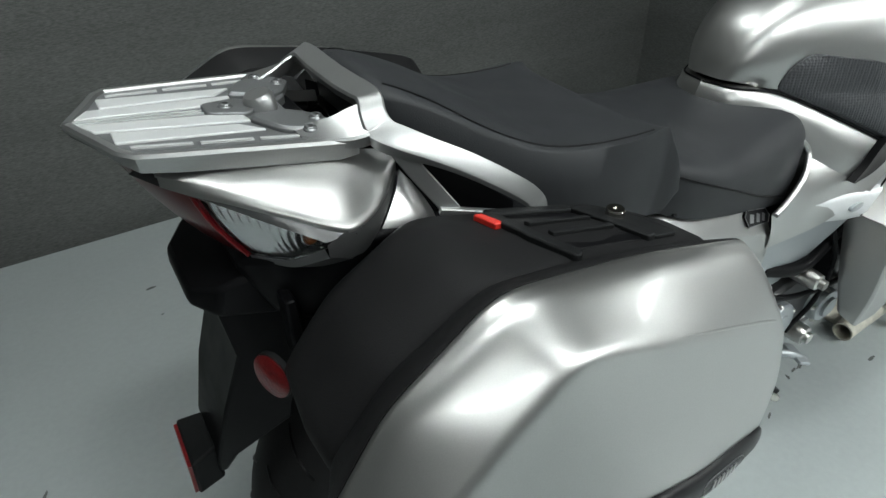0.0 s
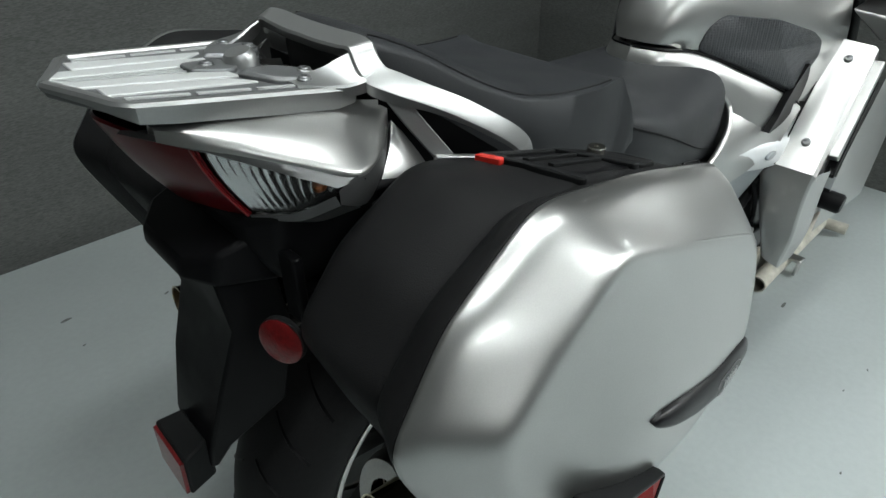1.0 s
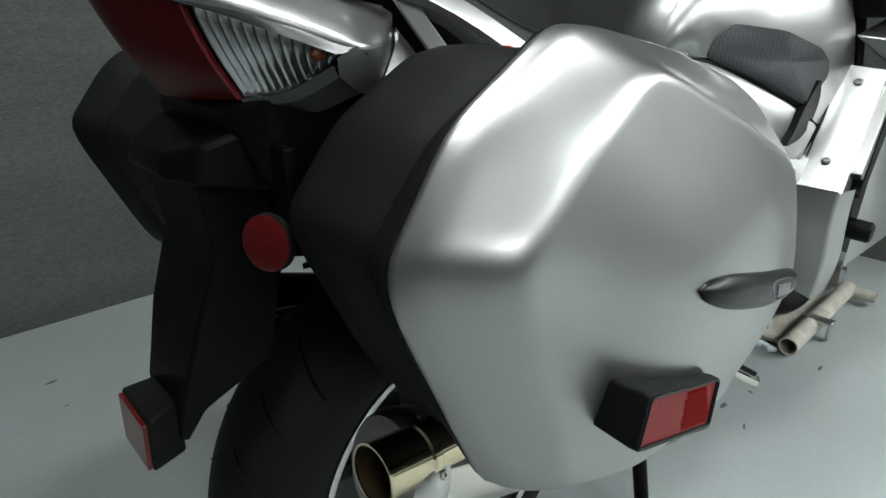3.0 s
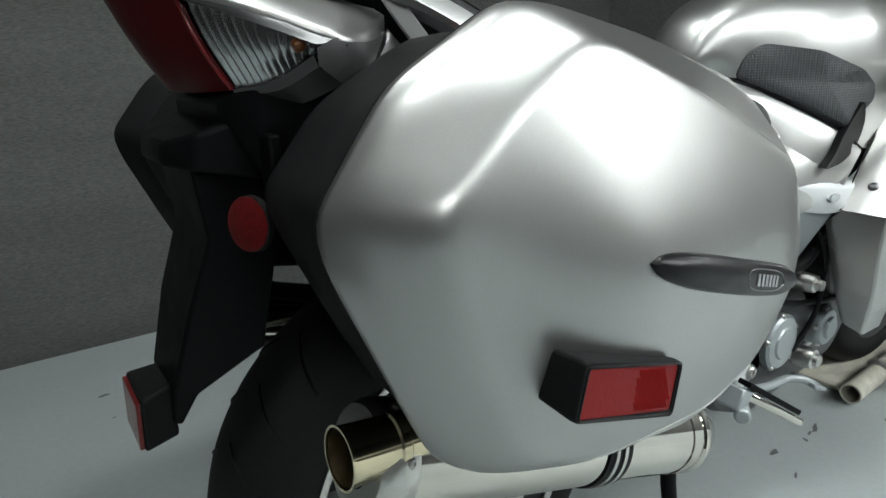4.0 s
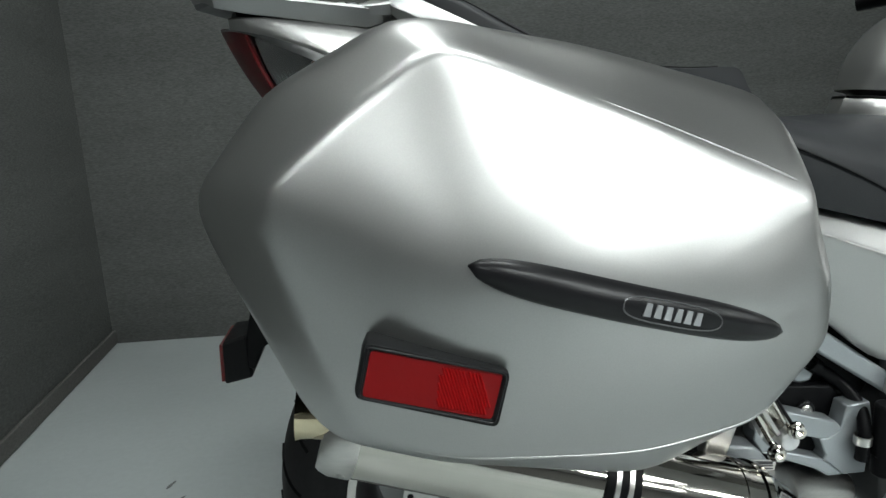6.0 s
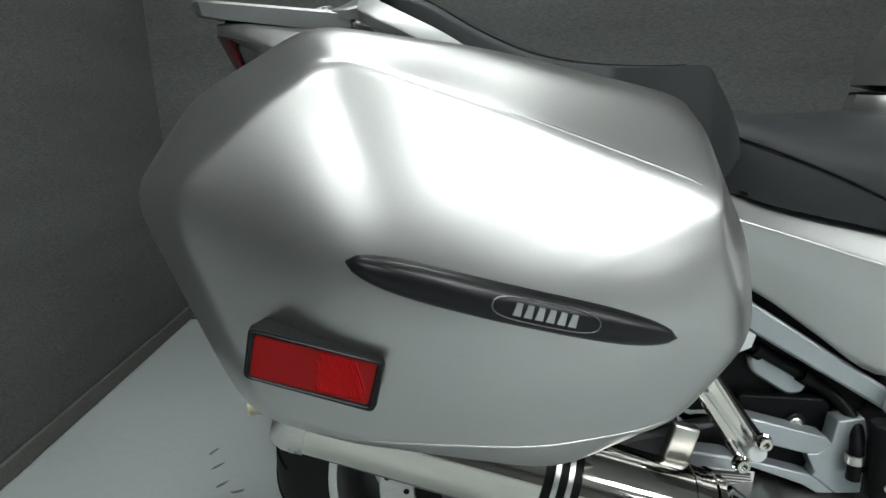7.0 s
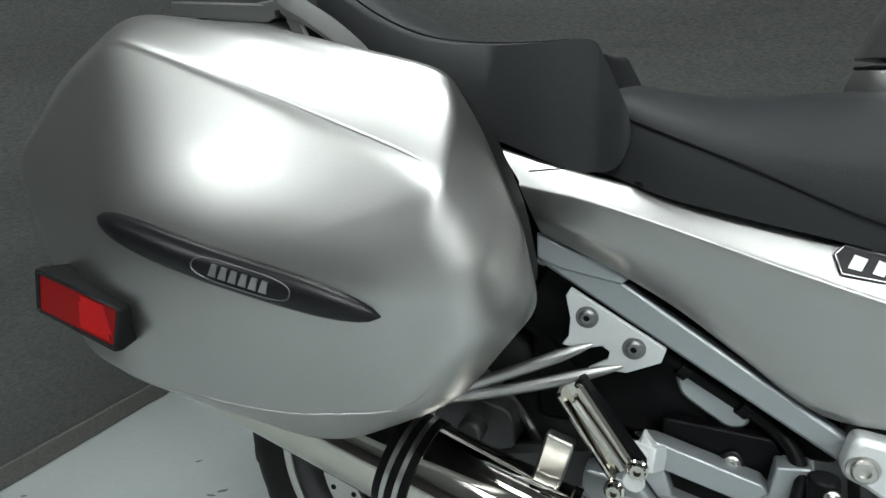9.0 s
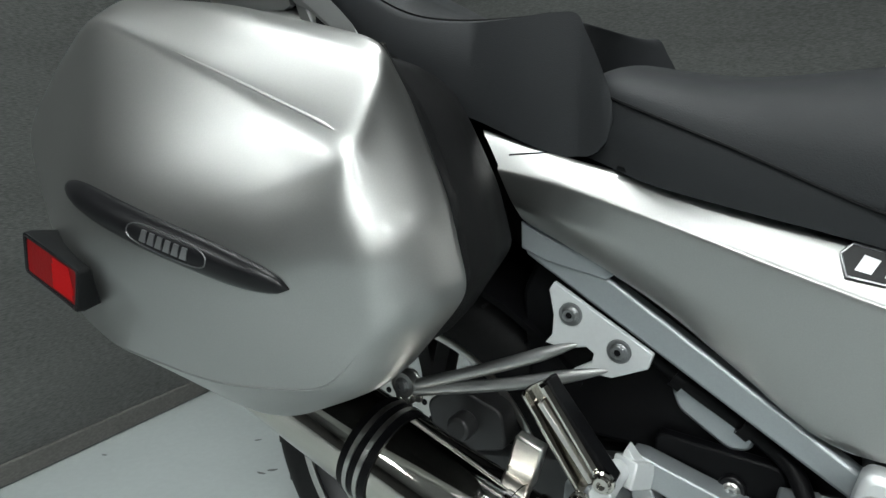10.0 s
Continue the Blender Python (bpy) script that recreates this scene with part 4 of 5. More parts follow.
# under-tail, plate holder and mud flap
under = build("under_tail", *loft([
    [(-0.262, -0.085, 0.864), (-0.262, 0.085, 0.864), (-0.262, 0.085, 0.845), (-0.262, -0.085, 0.845)],
    [(-0.235, -0.120, 0.872), (-0.235, 0.120, 0.872), (-0.235, 0.105, 0.790), (-0.235, -0.105, 0.790)],
    [(-0.150, -0.150, 0.885), (-0.150, 0.150, 0.885), (-0.150, 0.110, 0.740), (-0.150, -0.110, 0.740)],
    [(0.12, -0.115, 0.835), (0.12, 0.115, 0.835), (0.12, 0.100, 0.670), (0.12, -0.100, 0.670)]], True, True, True), DARK, bike, "black under-tail moulding", bevel=0.008)
build("plate_lamp_hood", *loft([
    [(-0.312, -0.045, 0.822), (-0.312, 0.045, 0.822), (-0.314, 0.045, 0.800), (-0.314, -0.045, 0.800)],
    [(-0.285, -0.080, 0.832), (-0.285, 0.080, 0.832), (-0.292, 0.080, 0.796), (-0.292, -0.080, 0.796)],
    [(-0.225, -0.095, 0.850), (-0.225, 0.095, 0.850), (-0.225, 0.090, 0.780), (-0.225, -0.090, 0.780)]], True, True, True), DARK, bike, "black plate lamp hood", bevel=0.006)
flap = build("mud_flap", *loft([
    [(-0.292, -0.070, 0.800), (-0.292, 0.070, 0.800), (-0.225, 0.070, 0.790), (-0.225, -0.070, 0.790)],
    [(-0.284, -0.068, 0.725), (-0.284, 0.068, 0.725), (-0.215, 0.068, 0.700), (-0.215, -0.068, 0.700)],
    [(-0.313, -0.062, 0.648), (-0.313, 0.062, 0.648), (-0.240, 0.066, 0.595), (-0.240, -0.066, 0.595)],
    [(-0.336, -0.050, 0.566), (-0.336, 0.050, 0.566), (-0.312, 0.052, 0.555), (-0.312, -0.052, 0.555)],
    [(-0.340, -0.036, 0.522), (-0.340, 0.036, 0.522), (-0.330, 0.036, 0.516), (-0.330, -0.036, 0.516)]], True, True, True), DARK, bike, "black plastic mud flap", bevel=0.004)
rr = build("rear_reflector", *loft([
    [(-0.334, -0.034, 0.568), (-0.334, 0.034, 0.568), (-0.334, 0.034, 0.505), (-0.334, -0.034, 0.505)],
    [(-0.368, -0.044, 0.562), (-0.368, 0.044, 0.562), (-0.371, 0.040, 0.500), (-0.371, -0.040, 0.500)]], True, True, True), BLACK, bike, "black housing of the rear reflector", bevel=0.004)
build("reflector_lens", *loft([
    [(-0.3675, -0.040, 0.558), (-0.3675, 0.040, 0.558), (-0.3705, 0.037, 0.504), (-0.3705, -0.037, 0.504)],
    [(-0.3725, -0.040, 0.558), (-0.3725, 0.040, 0.558), (-0.3755, 0.037, 0.504), (-0.3755, -0.037, 0.504)]], True, True, True), REDDARK, rr, "red rear reflector lens", bevel=0.001)
round_r = build("round_reflector", *lathe([(1e-4, 0.0), (0.0262, 0.009), (0.0262, 0.015), (0.0250, 0.016)], (-0.252, -0.137, 0.752), (-0.9, -0.40, 0.1), 40), BLACK, bike, "black holder of the round reflector")
build("reflector_lens", *lathe([(0.0251, 0.010), (0.0251, 0.017), (0.018, 0.0195), (1e-4, 0.0205)], (-0.252, -0.137, 0.752), (-0.9, -0.40, 0.1), 40), REDDARK, round_r, "round red reflector lens")
build("reflector_arm", *joined(block((-0.23, -0.12, 0.79), (0.012, 0.030, 0.08)), block((-0.20, -0.11, 0.76), (0.06, 0.02, 0.03))), DARK, bike, bevel=0.003)


# -- seats --
def seat_body(stations, n=21):
    """Cross sections (x, half width, crown, shoulder, bottom)."""
    rings = []
    for x, w, crown, shoulder, bottom in stations:
        ring = []
        for a in np.linspace(-1, 1, n):
            y = w * math.copysign(1 - (1 - abs(a)) ** 1.6, a)
            k = abs(a) ** 2.6
            ring.append((x, y, crown + (shoulder - crown) * k))
        ring += [(x, w * 1.01, (shoulder + bottom) / 2), (x, w * 0.97, bottom), (x, -w * 0.97, bottom), (x, -w * 1.01, (shoulder + bottom) / 2)]
        rings.append(ring)
    return rings


def smooth_stations(st, per=4):
    return [tuple(p) for p in spline(st, per)]


def hollow(rings, x0, depth):
    """Pulls the middle of the forward sections back, so that the sides end in wings."""
    out = []
    for ring in rings:
        w = max(abs(p[1]) for p in ring)
        k = max(0.0, (ring[0][0] - x0) / (0.31 - x0)) ** 1.3
        out.append([(p[0] - depth * k * (1 - (abs(p[1]) / w) ** 2), p[1], p[2]) for p in ring])
    return out


pass_seat = build("passenger_seat", *loft(hollow(seat_body(smooth_stations([
    (-0.101, 0.060, 0.985, 0.978, 0.950), (-0.088, 0.082, 1.002, 0.986, 0.935), (-0.045, 0.106, 0.989, 0.972, 0.895), (0.0, 0.123, 0.969, 0.943, 0.865), (0.04, 0.134, 0.946, 0.922, 0.845), (0.075, 0.141, 0.927, 0.908, 0.830), (0.11, 0.146, 0.913, 0.900, 0.815),
    (0.16, 0.150, 0.902, 0.894, 0.797), (0.22, 0.154, 0.894, 0.892, 0.772), (0.258, 0.150, 0.891, 0.893, 0.757), (0.276, 0.148, 0.886, 0.890, 0.757), (0.288, 0.150, 0.868, 0.870, 0.757), (0.303, 0.154, 0.838, 0.840, 0.762), (0.314, 0.154, 0.808, 0.808, 0.774), (0.311, 0.150, 0.786, 0.784, 0.778)])), 0.255, 0.080), True, True, True), VINYL, bike, "black vinyl passenger seat with a hollow front", smooth=60)
SEAT = BVHTree.FromPolygons([pass_seat.matrix_world @ v.co + WHERE[pass_seat] - pass_seat.matrix_world.translation for v in pass_seat.data.vertices], [list(p.vertices) for p in pass_seat.data.polygons])
for s in (-1, 1):
    line = []
    for x, y in spline(pts("-0.080,0.066 -0.045,0.090 -0.015,0.108 0.02,0.121 0.07,0.132 0.13,0.139 0.19,0.143 0.25,0.146"), 4):
        hit = SEAT.ray_cast(Vector((x, s * y, 1.3)), Vector((0, 0, -1)))
        if hit[0]:
            line.append((x, s * y, hit[0].z + 0.0002))
    build("seat_seam", *tube(line, 0.0014, 6), DARK, pass_seat, "dark piped seam")
rider_seat = build("rider_seat", *loft(seat_body(smooth_stations([
    (0.20, 0.090, 0.800, 0.790, 0.770), (0.27, 0.125, 0.838, 0.812, 0.757), (0.305, 0.148, 0.846, 0.812, 0.748), (0.345, 0.164, 0.838, 0.802, 0.734), (0.42, 0.168, 0.826, 0.776, 0.714),
    (0.52, 0.160, 0.828, 0.756, 0.688), (0.60, 0.150, 0.828, 0.758, 0.664), (0.645, 0.138, 0.826, 0.757, 0.652), (0.672, 0.122, 0.820, 0.752, 0.656), (0.69, 0.10, 0.81, 0.75, 0.67)])), True, True, True), VINYL, bike, "black vinyl rider seat with a side seam", smooth=60)
for s in (-1, 1):
    seam = spline([(0.300, s * 0.148, 0.816), (0.318, s * 0.1560, 0.808), (0.345, s * 0.1665, 0.797), (0.42, s * 0.1705, 0.764), (0.52, s * 0.1625, 0.716), (0.60, s * 0.1525, 0.686)], 6)
    build("seat_seam", *tube([tuple(p) for p in seam], 0.0016, 6), DARK, rider_seat, "dark piped seam")
# -- side panels, frame --
for s in (-1, 1):
    TOP = spline(pts("0.170,0.786 0.265,0.756 0.320,0.742 0.420,0.715 0.504,0.689 0.560,0.676"), 5)
    CRE = spline(pts("0.200,0.749 0.271,0.733 0.327,0.715 0.377,0.698 0.467,0.666 0.575,0.630"), 5)
    MIDL = spline(pts("0.212,0.715 0.290,0.688 0.345,0.668 0.400,0.640 0.490,0.590 0.585,0.560"), 5)
    BOT = spline(pts("0.218,0.690 0.318,0.638 0.367,0.608 0.427,0.563 0.505,0.508 0.590,0.500"), 5)
    rows = [[(x, s * (0.130), z - 0.004) for x, z in TOP], [(x, s * (0.146), z + 0.001) for x, z in TOP], [(x, s * 0.1665, z + 0.001) for x, z in CRE], [(x, s * 0.1695, z - 0.003) for x, z in CRE], [(x, s * 0.166, z) for x, z in MIDL], [(x, s * 0.148, z) for x, z in BOT], [(x, s * 0.125, z + 0.004) for x, z in BOT]]
    cols = [gentle([r[i] for r in rows], 2) for i in range(len(rows[0]))]
    panel = build("side_panel", *loft([[tuple(p) for p in c] for c in cols], False), SILVER, bike, "silver painted side panel", smooth=32)
    skin = BVHTree.FromPolygons([panel.matrix_world @ v.co + WHERE[panel] - panel.matrix_world.translation for v in panel.data.vertices], [list(p.vertices) for p in panel.data.polygons])
    joint = []
    for x, z in spline(pts("0.270,0.7545 0.252,0.753 0.236,0.751 0.222,0.7497 0.208,0.7482"), 6):
        hit = skin.ray_cast(Vector((x, s * 0.4, z + 0.06)), Vector((0, -s, -0.2)).normalized())
        if hit[0]:
            joint.append((x, hit[0].y, hit[0].z))
    if len(joint) > 3:
        build("panel_gap", *tube(joint, 0.0010, 6), DARK, panel, "dark joint line")
    strip = spline(pts("0.318,0.745 0.386,0.727 0.473,0.701 0.530,0.684"), 5)
    build("seat_rail", *sweep([(x, s * 0.1500, z + 0.002) for x, z in strip], [(-0.004, -0.002), (0.004, -0.002), (0.004, 0.002), (-0.004, 0.002)], (0, 0, 1)), DARK, bike, "black edge strip under the seat")
    build("frame_gusset", *slab(pts("0.212,0.690 0.240,0.675 0.280,0.661 0.314,0.641 0.305,0.634 0.240,0.648 0.212,0.660"), s * 0.137, s * 0.1425), FRAME, bike, "grey gusset plate on the subframe bar", bevel=0.002)
    bar = [(0.215, 0.697), (0.527, 0.486), (0.560, 0.464), (0.548, 0.441), (0.517, 0.461), (0.215, 0.653)]
    build("subframe_bar", *slab(bar, s * 0.118, s * 0.139), FRAME, bike, "grey painted subframe bar", bevel=0.004)
stay = build("case_stay", *joined(
    slab(pts("0.251,0.628 0.245,0.619 0.250,0.592 0.248,0.570 0.240,0.560 0.262,0.556 0.286,0.562 0.294,0.556 0.292,0.547 0.270,0.534 0.313,0.533 0.349,0.549 0.354,0.565"), -0.146, -0.139)), PALE, bike, "pale silver triangular case stay", bevel=0.0012)
for a, b, c in (((0.278, -0.143, 0.564), (0.20, -0.166, 0.534), (0.106, -0.205, 0.506)), ((0.312, -0.143, 0.541), (0.21, -0.166, 0.514), (0.106, -0.205, 0.500))):
    build("stay_arm", *sweep([tuple(p) for p in spline([a, b, c], 4)], circle(0.0080, 14), (0, 1, 0), np.interp(np.arange(9), [0, 1, 2, 8], [0.25, 0.7, 0.95, 0.85])), CAST, stay, "tapered round arm")
build("stay_eye", *lathe([(0.006, -0.006), (0.0150, -0.006), (0.0150, 0.006), (0.006, 0.006)], (0.096, -0.207, 0.507), (0, 1, 0), 28, True), CAST, stay)
bolt("stay_bolt", (0.096, -0.2135, 0.507), (0, -1, 0), 0.0075, WASHER, stay, 0.004)
build("eye_bracket", *slab(rounded(pts("0.080,0.488 0.078,0.505 0.086,0.522 0.104,0.523 0.114,0.508 0.112,0.482"), 0.006, 3), -0.201, -0.197), STEEL, stay, "folded steel bracket on the muffler", bevel=0.001)
for x, z in ((0.269, 0.595), (0.320, 0.563)):
    wash = build("washer", *lathe([(1e-4, 0.0015), (0.0118, 0.0015), (0.0128, 0.0), (0.0128, -0.002)], (x, -0.1462, z), (0, -1, 0), 28), WASHER, stay, "dark steel washer", smooth=30)
    head = bolt("stay_bolt", (x, -0.1478, z), (0, -1, 0), 0.0075, WASHER, stay, 0.004)
    # Dark plug for the shade inside the hex socket.
    build("socket_plug", *lathe([(1e-4, 0.0026), (0.0042, 0.0026), (0.0042, -0.001)], (x, -0.1478, z), (0, -1, 0), 6), DARK, head)
bolt("stay_bolt", (0.094, -0.2065, 0.492), (0, -1, 0), 0.010, STEEL, stay, 0.006)

# passenger foot peg and its bracket
brk = build("peg_bracket", *joined(
    slab(pts("0.332,0.454 0.345,0.454 0.359,0.450 0.455,0.421 0.462,0.412 0.445,0.398 0.432,0.398 0.356,0.420 0.335,0.420"), -0.146, -0.118),
    slab(pts("0.335,0.420 0.356,0.420 0.366,0.388 0.349,0.385 0.335,0.405"), -0.1458, -0.118),
    slab(pts("0.349,0.3848 0.366,0.3878 0.440,0.366 0.450,0.359 0.473,0.339 0.450,0.339 0.430,0.352"), -0.1455, -0.118),
    slab(pts("0.432,0.3978 0.445,0.3978 0.462,0.4118 0.467,0.444 0.500,0.448 0.508,0.414 0.506,0.339 0.4732,0.339 0.4502,0.359 0.4402,0.366 0.444,0.372"), -0.1457, -0.118)),
    FRAME, bike, "pale grey cast footrest bracket with a long slot", bevel=0.002)
# Black sheet added so the slot reads black.
build("slot_backing", *slab(pts("0.340,0.424 0.445,0.402 0.452,0.360 0.356,0.382"), -0.124, -0.116), DARK, brk, "black pad behind the slot")
lug = build("bracket_lug", *slab(rounded(pts("0.334,0.470 0.352,0.446 0.338,0.424 0.322,0.440"), 0.003), -0.162, -0.1462), PALE, brk, "pointed bolt lug", bevel=0.001)
bolt("lug_bolt", (0.337, -0.1625, 0.444), (0, -1, 0), 0.0075, WASHER, lug, 0.004)
peg = empty("passenger_peg", (0.29, -0.21, 0.49), bike, "folded passenger foot peg")
ax0, ax1 = np.array([0.320, -0.214, 0.452]), np.array([0.262, -0.218, 0.544])
chan = [(-0.017, 0.010), (-0.017, -0.008), (-0.0135, -0.011), (-0.011, -0.011), (-0.010, 0.004), (0.010, 0.004), (0.011, -0.011), (0.0135, -0.011), (0.017, -0.008), (0.017, 0.010)]
build("peg_body", *sweep([tuple(ax0), tuple(ax0 * 0.5 + ax1 * 0.5), tuple(ax1 * 0.97 + ax0 * 0.03), tuple(ax1)], chan, (0, 1, 0), [1.0, 0.98, 0.95, 0.75]), CHROME, peg, "polished channel-shaped peg", smooth=25)
build("peg_rubber", *sweep([tuple(ax0 + np.array([0.018, 0.006, 0.008])), tuple(ax1 + np.array([0.018, 0.006, -0.002])), tuple(ax1 + np.array([0.012, 0.006, 0.008]))], [(-0.004, -0.012), (0.004, -0.012), (0.005, 0.010), (-0.004, 0.010)], (0, 1, 0)), DARK, peg, "black rubber tread", bevel=0.002)
build("peg_web", *sweep([tuple(ax0 + np.array([-0.002, -0.002, 0.004])), tuple(ax1 + np.array([0.006, -0.002, -0.016]))], [(-0.003, -0.003), (0.003, -0.003), (0.003, 0.004), (-0.003, 0.004)], (0, 1, 0)), STEEL, peg, bevel=0.001)
build("peg_knuckle", *joined(tube([(0.329, -0.226, 0.449), (0.329, -0.170, 0.449)], 0.0115, 20), sweep([(0.333, -0.17, 0.447), (0.345, -0.140, 0.435)], [(-0.014, -0.014), (0.014, -0.014), (0.014, 0.014), (-0.014, 0.014)], (0, 0, 1))), PALE, peg, "pale cast knuckle", bevel=0.002)
bolt("peg_bolt", (0.333, -0.2285, 0.466), (0, -1, 0.1), 0.0085, CHROME, peg, 0.007)
bolt("peg_bolt", (0.310, -0.2285, 0.438), (0, -1, 0.1), 0.0085, CHROME, peg, 0.007)

# -- tank, knee pads, fairing --
tk = []
for x, w, top, low in ((0.532, 0.062, 0.862, 0.848), (0.548, 0.080, 0.900, 0.847), (0.580, 0.094, 0.945, 0.842), (0.65, 0.112, 0.985, 0.822), (0.75, 0.160, 1.010, 0.775), (0.86, 0.188, 1.030, 0.712), (1.0, 0.200, 1.040, 0.70)):
    ring = []
    for a in np.linspace(0, math.pi, 21):
        c, sn = math.cos(a), math.sin(a)
        flare = 1.0
        back = 0.055 * (abs(c) ** 2.5) * (1.0 if x < 0.65 else 0.3)
        ring.append((x + back, -w * flare * math.copysign(abs(c) ** 0.7, c), low + (top - low) * abs(sn) ** 0.75))
    tk.append(ring)
tk = [[tuple(p) for p in row] for row in np.array([spline([r[i] for r in tk], 5) for i in range(21)]).transpose(1, 0, 2)]
tank = build("fuel_tank", *loft(tk, True, True, True), SILVER, bike, "silver painted fuel tank", smooth=60)


def surface_patch(a, b, c, d, n, m, bulge, curve=1.0):
    """A patch between the curves a-b and d-c, domed outwards."""
    rows = []
    normal = np.cross(np.array(b) - np.array(a), np.array(d) - np.array(a))
    normal = normal / np.linalg.norm(normal)
    for i in range(n):
        u = i / (n - 1)
        p, q = np.array(a) * (1 - u) + np.array(b) * u, np.array(d) * (1 - u) + np.array(c) * u
        rows.append([tuple(p * (1 - v) + q * v + normal * bulge * math.sin(math.pi * v) * math.sin(math.pi * u)) for v in np.linspace(0, 1, m)])
    return rows


for s in (-1, 1):
    f = np.array([1, s, 1])
    # pad outline, rounded, filled towards its middle
    out = rounded(pts("0.606,0.078,0.843 0.622,0.086,0.878 0.650,0.098,0.898 0.740,0.150,0.884 0.850,0.178,0.848 0.909,0.178,0.819 0.900,0.184,0.795 0.800,0.188,0.747 0.700,0.140,0.800"), 0.014, 3)
    cen = out.mean(0) + np.array([0.0, 0.016, 0.0])
    rings = [[tuple((p + np.array([0, -0.02, 0])) * f) for p in out], [tuple((p + np.array([0, 0.006, 0.004])) * f) for p in out]]
    for k in (0.06, 0.35, 0.7, 0.97):
        rings.append([tuple(((p + np.array([0, 0.010, 0.006])) * (1 - k) + cen * k + np.array([0, 0.010 * math.sin(math.pi * k * 0.5), 0])) * f) for p in out])
    build("knee_pad", *loft(rings, True, True, True), PAD, tank, "dark patterned knee pad", smooth=40)
    # band below the tank, sweeping down beside the seat
    up = spline(pts("0.532,0.000,0.851 0.548,0.045,0.849 0.606,0.080,0.841 0.700,0.136,0.797 0.800,0.186,0.744 0.850,0.200,0.712"), 6)
    lo = spline(pts("0.515,0.000,0.812 0.530,0.045,0.810 0.585,0.094,0.798 0.645,0.130,0.760 0.700,0.172,0.690 0.800,0.196,0.640"), 6)
    rows = []
    for t, push in ((-0.08, -0.010), (0.0, 0.0), (0.06, 0.004), (0.45, 0.003), (0.85, 0.002), (1.0, 0.0), (1.03, -0.012)):
        row = up * (1 - t) + lo * t
        out2 = row + np.array([-0.5, 0.86, 0.0]) * np.stack([np.ones(len(row)), np.minimum(1, row[:, 1] / 0.04), np.ones(len(row))], 1) * push
        rows.append([tuple(p * f) for p in out2])
    build("tank_band", *loft(rows, False), SILVER, bike, "silver band below the tank", smooth=50)
    build("tank_gap", *tube([tuple((p + np.array([-0.001, 0.002, 0.001])) * f) for p in up], 0.0016, 6), DARK, tank, "dark joint under the tank")
    # raised edge beside the seat and the panel that joins the side panel
    edge = spline([tuple(np.array(p) * f) for p in pts("0.600,0.106,0.792 0.640,0.131,0.768 0.660,0.140,0.745 0.640,0.158,0.720 0.600,0.168,0.692 0.560,0.172,0.672")], 6)
    build("panel_edge", *tube([tuple(p) for p in edge], 0.0055, 10), SILVER, bike, "bright rounded panel edge", smooth=60)
    a = spline(pts("0.665,0.140,0.742 0.640,0.160,0.716 0.600,0.170,0.690 0.556,0.168,0.672"), 5)
    b = spline(pts("0.840,0.202,0.700 0.790,0.196,0.655 0.700,0.190,0.620 0.570,0.170,0.600"), 5)
    rows = [[tuple((p * (1 - t) + q * t + np.array([0, 0.004 * math.sin(math.pi * t), 0])) * f) for p, q in zip(a, b)] for t in np.linspace(0, 1, 7)]
    build("shoulder_panel", *loft(rows, False), SILVER, bike, "silver shoulder panel", smooth=60)
    a = spline(pts("0.570,0.172,0.632 0.700,0.182,0.625 0.800,0.190,0.600"), 5)
    b = spline(pts("0.575,0.150,0.500 0.660,0.155,0.470 0.700,0.15,0.46"), 5)
    build("lower_side_panel", *loft([[tuple((p * (1 - t) + q * t) * f) for p, q in zip(a, b)] for t in np.linspace(0, 1, 5)], False), FRAME, bike, "grey panel below the side cover", smooth=60)
    # pale inner cowl with an oval dimple
    top = spline(pts("0.655,0.178,0.674 0.760,0.192,0.660 0.845,0.198,0.655 0.905,0.200,0.690 0.965,0.196,0.745 1.005,0.188,0.812"), 6)
    bot = spline(pts("0.680,0.178,0.618 0.780,0.196,0.602 0.812,0.204,0.606 0.880,0.206,0.668 0.945,0.200,0.735 1.000,0.188,0.800"), 6)
    rows = [[tuple((p * (1 - t) + q * t + np.array([-0.3, 0.9, 0.0]) * k) * f) for p, q in zip(top, bot)] for t, k in ((-0.05, -0.012), (0, 0), (0.2, 0.006), (0.8, 0.006), (1, 0.001), (1.03, -0.012))]
    cowl = build("inner_cowl", *loft(rows, False), PALE, bike, "pale silver inner cowl", smooth=50)
    # Slightly proud oval in darker grey stands in for the dimple.
    build("cowl_dimple", *loft([[tuple((np.array([0.770 + 0.020 * math.cos(q) * k, 0.2015 + d, 0.632 + 0.008 * math.sin(q) * k])) * f) for q in np.linspace(0, 2 * math.pi, 20, endpoint=False)] for k, d in ((1.0, -0.004), (1.0, 0.0012), (0.9, 0.002), (0.05, 0.002))], True), FRAME, cowl, "oval cap")
    # black sheet added behind the cowl to stand for its dark gap
    build("steering_gap", *loft([[tuple(np.array(p) * f) for p in pts("0.80,0.16,0.78 0.90,0.165,0.80 1.0,0.15,0.84")], [tuple(np.array(p) * f) for p in pts("0.80,0.175,0.60 0.93,0.18,0.63 1.02,0.17,0.72")]], False), DARK, bike, "black inner shield")
    # fairing panel, its outer return and lower leg
    q = [np.array(p) * f for p in pts("0.798,0.204,0.606 1.003,0.186,0.812 1.012,0.252,0.806 0.809,0.274,0.602")]
    rows = surface_patch(q[0], q[1], q[2], q[3], 9, 7, 0.004 * s)
    fair = build("fairing_panel", *loft(rows, False), SILVER, bike, "silver fairing panel with two screws", smooth=50)
